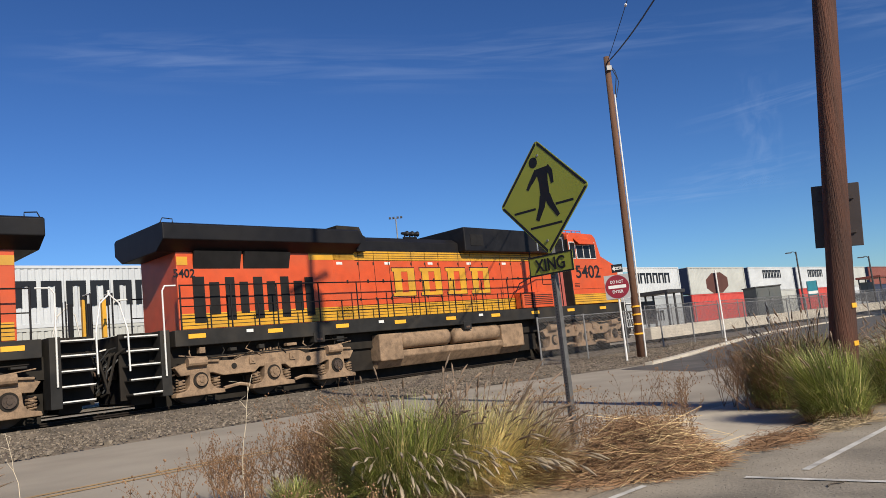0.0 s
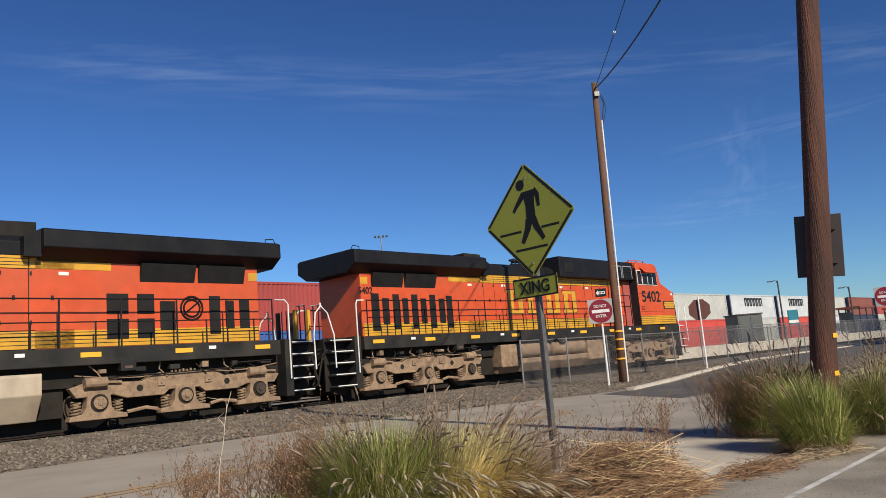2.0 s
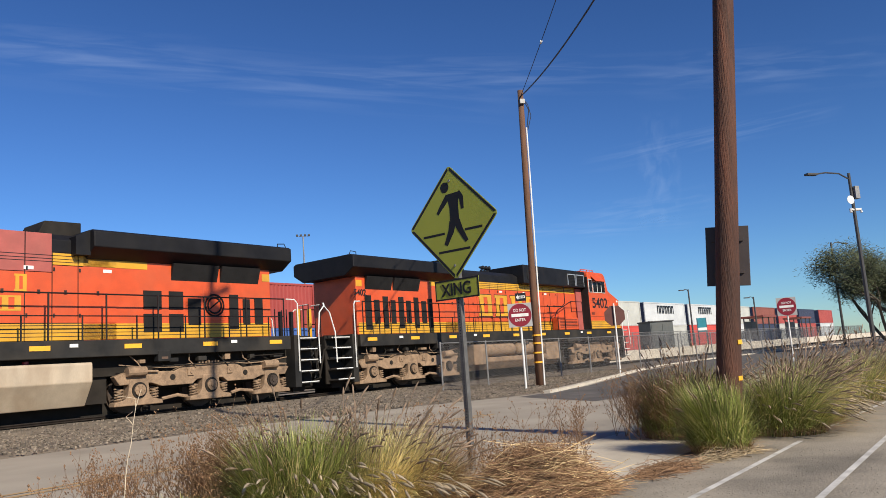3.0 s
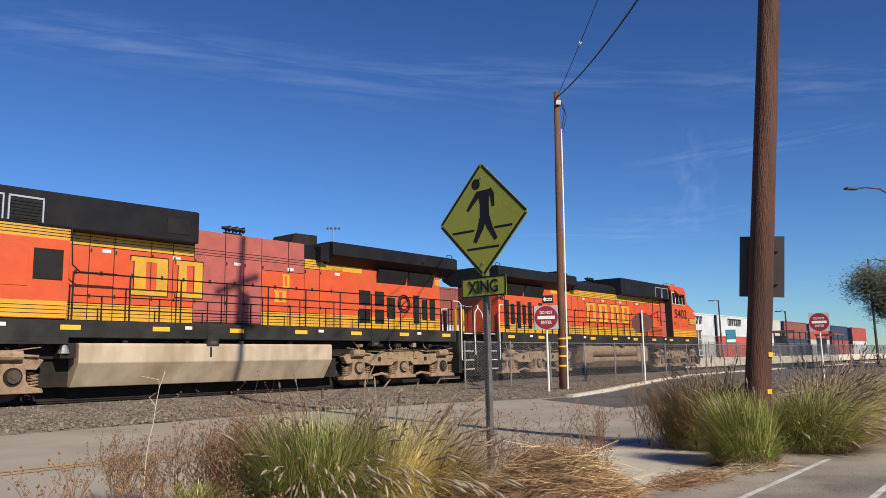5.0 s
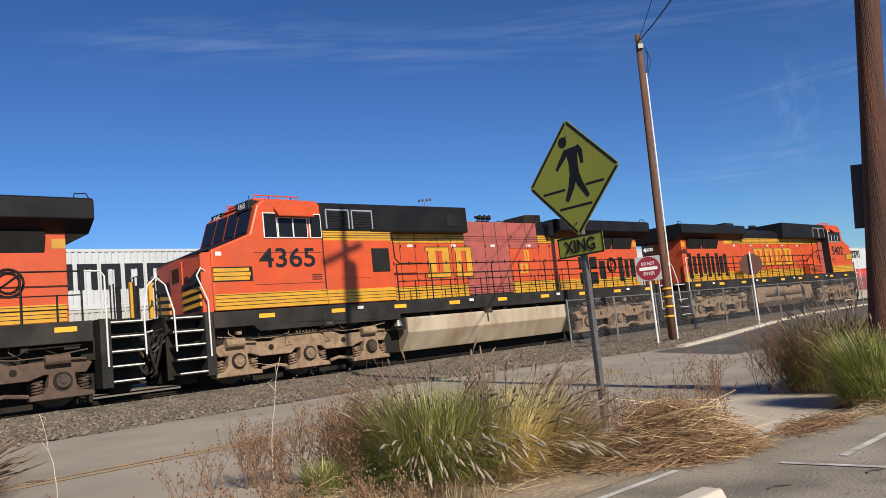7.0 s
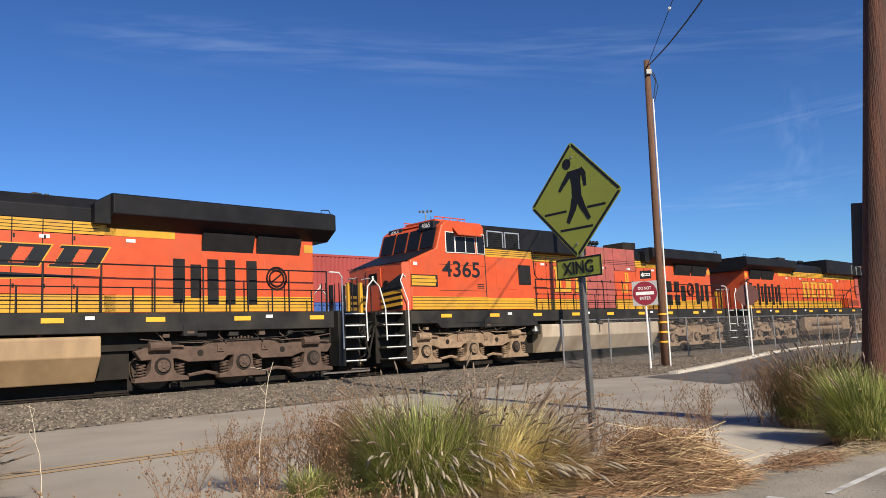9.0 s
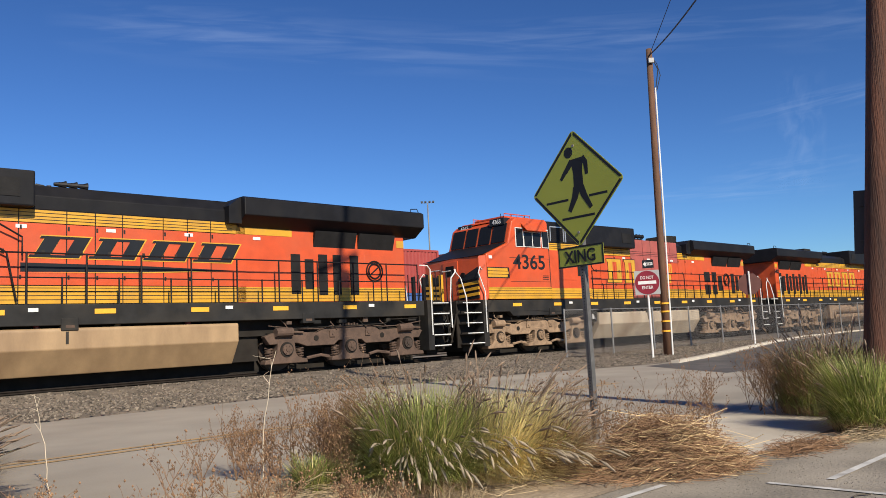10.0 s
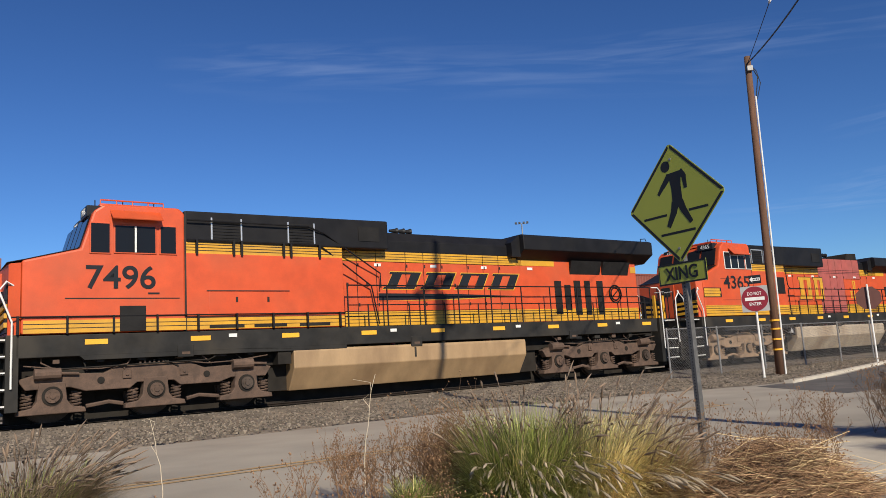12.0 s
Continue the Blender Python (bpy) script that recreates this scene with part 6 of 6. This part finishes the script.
def plants():
    # the large clump by the sign: a green mop, its dry half combed away from it by the wind
    fountain_grass(-0.24, 5.3, 0.84, 0.32, 0.52, 10000, 120, 11, 0.2, (0.02, -0.06), (0.1, -0.1), ripe=0.8)
    fountain_grass(0.25, 5.44, 0.78, 0.27, 0.46, 7000, 120, 13, 0.86, (0.1, -0.03), (0.18, -0.06), ripe=0.4)
    fountain_grass(0.58, 5.46, 0.56, 0.2, 0.36, 3400, 90, 17, 0.9, (0.1, -0.04), (0.16, -0.06), "grass_brown", 0.15)
    # round the foot of the thick pole
    fountain_grass(3.5, 6.72, 0.84, 0.22, 0.36, 7000, 30, 21, 0.12, (-0.1, 0.0), (-0.12, 0.0), ripe=0)
    fountain_grass(3.78, 8.05, 0.92, 0.34, 0.42, 8500, 130, 25, 0.45, (-0.02, 0), (-0.05, 0), "grass_brown", 0)
    fountain_grass(4.35, 8.55, 0.95, 0.3, 0.45, 4200, 140, 27, 0.6, straw="grass_brown")
    fountain_grass(5.5, 8.45, 0.9, 0.34, 0.55, 5000, 190, 29, 0.45)
    fountain_grass(4.72, 7.62, 0.82, 0.33, 0.6, 9000, 210, 31, 0.3, (0.05, -0.03), (0.3, 0))
    fountain_grass(6.1, 9.3, 0.95, 0.36, 0.6, 5500, 190, 41, 0.5)
    fountain_grass(7.6, 10.4, 0.95, 0.34, 0.6, 3000, 170, 45, 0.55)
    fountain_grass(9.3, 12.0, 1.0, 0.36, 0.6, 2400, 150, 47, 0.55)
    fountain_grass(-3.62, 5.05, 0.66, 0.28, 0.45, 3600, 170, 51, 0.8, (0.2, 0), (0.38, 0), "grass_pale", 0.1)
    fountain_grass(-1.0, 5.25, 0.34, 0.12, 0.3, 1400, 0, 53, 0.3, (0.03, 0), (0.1, 0), ripe=0)
    rng = random.Random(8)
    for k in range(24):
        dry_weed(-0.83 + rng.gauss(0, 0.1), 5.5 + rng.gauss(0, 0.2), rng.uniform(0.55, 0.95), 100 + k)
    for k in range(7):
        dry_weed(-1.5 + rng.gauss(0, 0.4), 5.7 + rng.gauss(0, 0.25), rng.uniform(0.4, 0.75), 240 + k)
    for k in range(40):
        u, v = rng.uniform(-3.2, 2.6), rng.uniform(2.95, 4.05)
        p = at(u, v).translation
        dry_weed(p.x, p.y, rng.uniform(0.3, 0.62), 140 + k)
    for k in range(8):
        dry_weed(0.85 + rng.gauss(0, 0.25), 6.2 + rng.gauss(0, 0.3), rng.uniform(0.5, 0.8), 180 + k)
    for k in range(26):
        dry_weed(3.5 + rng.gauss(0, 0.14), 8.25 + rng.gauss(0, 0.3), rng.uniform(0.7, 1.05), 190 + k)
    for k in range(3):
        dry_weed(2.0 + rng.gauss(0, 0.25), 6.8 + rng.gauss(0, 0.2), rng.uniform(0.6, 0.85), 270 + k)
    spots = []
    for k in range(150):
        u, v = rng.uniform(-4.5, 3.3), rng.uniform(2.8, 4.1)
        p = at(u, v).translation
        spots.append((p.x, p.y, rng.uniform(0.07, 0.26), rng.randint(30, 90)))
    dry_grass(spots, 400)
    straw_pile(1.42, 5.5, 0.50, 0.36, 0.34, 5200, 65, 14, "weed")
    straw_pile(1.45, 5.48, 0.50, 0.34, 0.37, 620, 61, 10, long=1.5)
    straw_pile(1.35, 5.42, 0.66, 0.42, 0.05, 1100, 70, 14, "weed")
    for k in range(16):
        dry_weed(1.42 + rng.gauss(0, 0.26), 5.6 + rng.gauss(0, 0.16), rng.uniform(0.32, 0.52), 220 + k)
    straw_pile(2.6, 5.95, 0.42, 0.14, 0.02, 330, 62, 40, "weed")
    straw_pile(3.35, 6.38, 0.5, 0.08, 0.03, 260, 71, 30, "grass_pale")
    straw_pile(-0.9, 5.0, 0.9, 0.4, 0.06, 700, 63, 40, "grass_pale")
    straw_pile(0.1, 4.8, 0.7, 0.12, 0.012, 90, 66, 42, "grass_pale")
    straw_pile(-2.1, 4.3, 0.9, 0.4, 0.06, 600, 64, 40, "grass_pale")
    lot_litter()
    bleached_stalk(-1.45, 5.6, 0.95, 0.12, 1)
    bleached_stalk(-3.0, 5.6, 0.72, -0.12, 2)
    bush_tree(38.6, 48.3, 9.4, 3.5, 5)
    bush_tree(43.2, 47.5, 8.8, 3.5, 9)
    bush_tree(52.0, 62.0, 7.5, 3.5, 12)
    # wheel stop on the lot
    W = thing("wheel_stop", "pale concrete wheel stop on the parking lot", "wheel stop", at(2.93, 2.04, 0))
    bm = bmesh.new()
    prism(bm, [(-0.085, 0.0), (-0.085, 0.04), (-0.055, 0.105), (0.055, 0.105), (0.085, 0.04), (0.085, 0.0)], -0.62, 0.62, "x", 0.012)
    part("block", bm, "kerb", W)


plants()


# ---- thin high clouds ----
def cloud_material():
    m = bpy.data.materials.new("cirrus")
    m.use_nodes = True
    t = m.node_tree
    t.nodes.clear()
    out = t.nodes.new("ShaderNodeOutputMaterial")
    mixs = t.nodes.new("ShaderNodeMixShader")
    clear = t.nodes.new("ShaderNodeBsdfTransparent")
    white = t.nodes.new("ShaderNodeEmission")
    white.inputs["Color"].default_value = (0.62, 0.75, 1.0, 1)
    white.inputs["Strength"].default_value = 0.75
    co = t.nodes.new("ShaderNodeTexCoord")
    mp = t.nodes.new("ShaderNodeMapping")
    mp.inputs["Scale"].default_value = (1.0, 1.6, 1.0)
    n = node(t, "ShaderNodeTexNoise", Scale=1.7, Detail=5.0, Distortion=0.6)
    r = t.nodes.new("ShaderNodeMapRange")
    r.inputs["From Min"].default_value, r.inputs["From Max"].default_value, r.inputs["To Max"].default_value = 0.42, 0.85, 0.17
    # fades to nothing at the edges of the streak
    sep = t.nodes.new("ShaderNodeSeparateXYZ")
    t.links.new(co.outputs["Object"], sep.inputs[0])
    edge = None
    for i in (0, 1):
        sq = t.nodes.new("ShaderNodeMath")
        sq.operation = "MULTIPLY"
        t.links.new(sep.outputs[i], sq.inputs[0]), t.links.new(sep.outputs[i], sq.inputs[1])
        om = t.nodes.new("ShaderNodeMath")
        om.operation, om.use_clamp = "SUBTRACT", True
        om.inputs[0].default_value = 1.0
        t.links.new(sq.outputs[0], om.inputs[1])
        if edge is None:
            edge = om.outputs[0]
        else:
            mu = t.nodes.new("ShaderNodeMath")
            mu.operation = "MULTIPLY"
            t.links.new(edge, mu.inputs[0]), t.links.new(om.outputs[0], mu.inputs[1])
            edge = mu.outputs[0]
    fac = t.nodes.new("ShaderNodeMath")
    fac.operation = "MULTIPLY"
    t.links.new(co.outputs["Object"], mp.inputs["Vector"])
    t.links.new(mp.outputs[0], n.inputs["Vector"])
    t.links.new(n.outputs[0], r.inputs["Value"])
    t.links.new(r.outputs[0], fac.inputs[0]), t.links.new(edge, fac.inputs[1])
    t.links.new(fac.outputs[0], mixs.inputs[0])
    t.links.new(clear.outputs[0], mixs.inputs[1]), t.links.new(white.outputs[0], mixs.inputs[2])
    t.links.new(mixs.outputs[0], out.inputs["Surface"])
    return m


M["cirrus"] = cloud_material()


def clouds():
    # azimuth to the right, height above the horizon, half length, half width, tilt, all in degrees
    for az, el, a, b, tilt in ((-4, 21.5, 20, 2.2, -4), (14, 21.0, 14, 1.6, -5), (24, 10.0, 5.5, 1.2, 3), (29, 14.5, 9, 0.9, 4), (25.5, 12.5, 1.6, 4.5, -6), (-18, 22.5, 10, 1.8, 3), (33, 18.5, 9, 1.8, -8), (20, 9.0, 8, 0.7, -2)):
        d = 3000.0
        c = Vector((math.sin(radians(az)) * math.cos(radians(el)), math.cos(radians(az)) * math.cos(radians(el)), math.sin(radians(el)))) * d
        bm = bmesh.new()
        bm.faces.new([bm.verts.new(v) for v in ((-1, -1, 0), (1, -1, 0), (1, 1, 0), (-1, 1, 0))])
        ob = part("cloud", bm, "cirrus")
        m = look(c, (0, 0, 0)) @ pose(0, 0, 0, 0, 180, 0) @ pose(0, 0, 0, 0, 0, tilt)
        ob.matrix_basis = m @ Matrix.Diagonal((d * math.tan(radians(a)), d * math.tan(radians(b)), 1, 1))
        ob.visible_shadow = False
        tagged(ob, "thin wispy white cirrus cloud streak", "cloud", "cirrus clouds", kind="structure")


clouds()


# ---- what moves ----
def motions():
    for start, loco, wheels, spots in TRAIN:
        walk(loco, [(t, at(start + s, CENTRE_V, RAIL_Z)) for t, s in SHIFT])
        for wheel, x in zip(wheels, spots):
            rows = []
            for k in range(61):
                t = k * 0.2
                s = float(np.interp(t, [r[0] for r in SHIFT], [r[1] for r in SHIFT]))
                rows.append((t, pose(x, 0, 0.53, 0, math.degrees((s - SHIFT[0][1]) / 0.53), 0)))
            walk(wheel, rows)


motions()
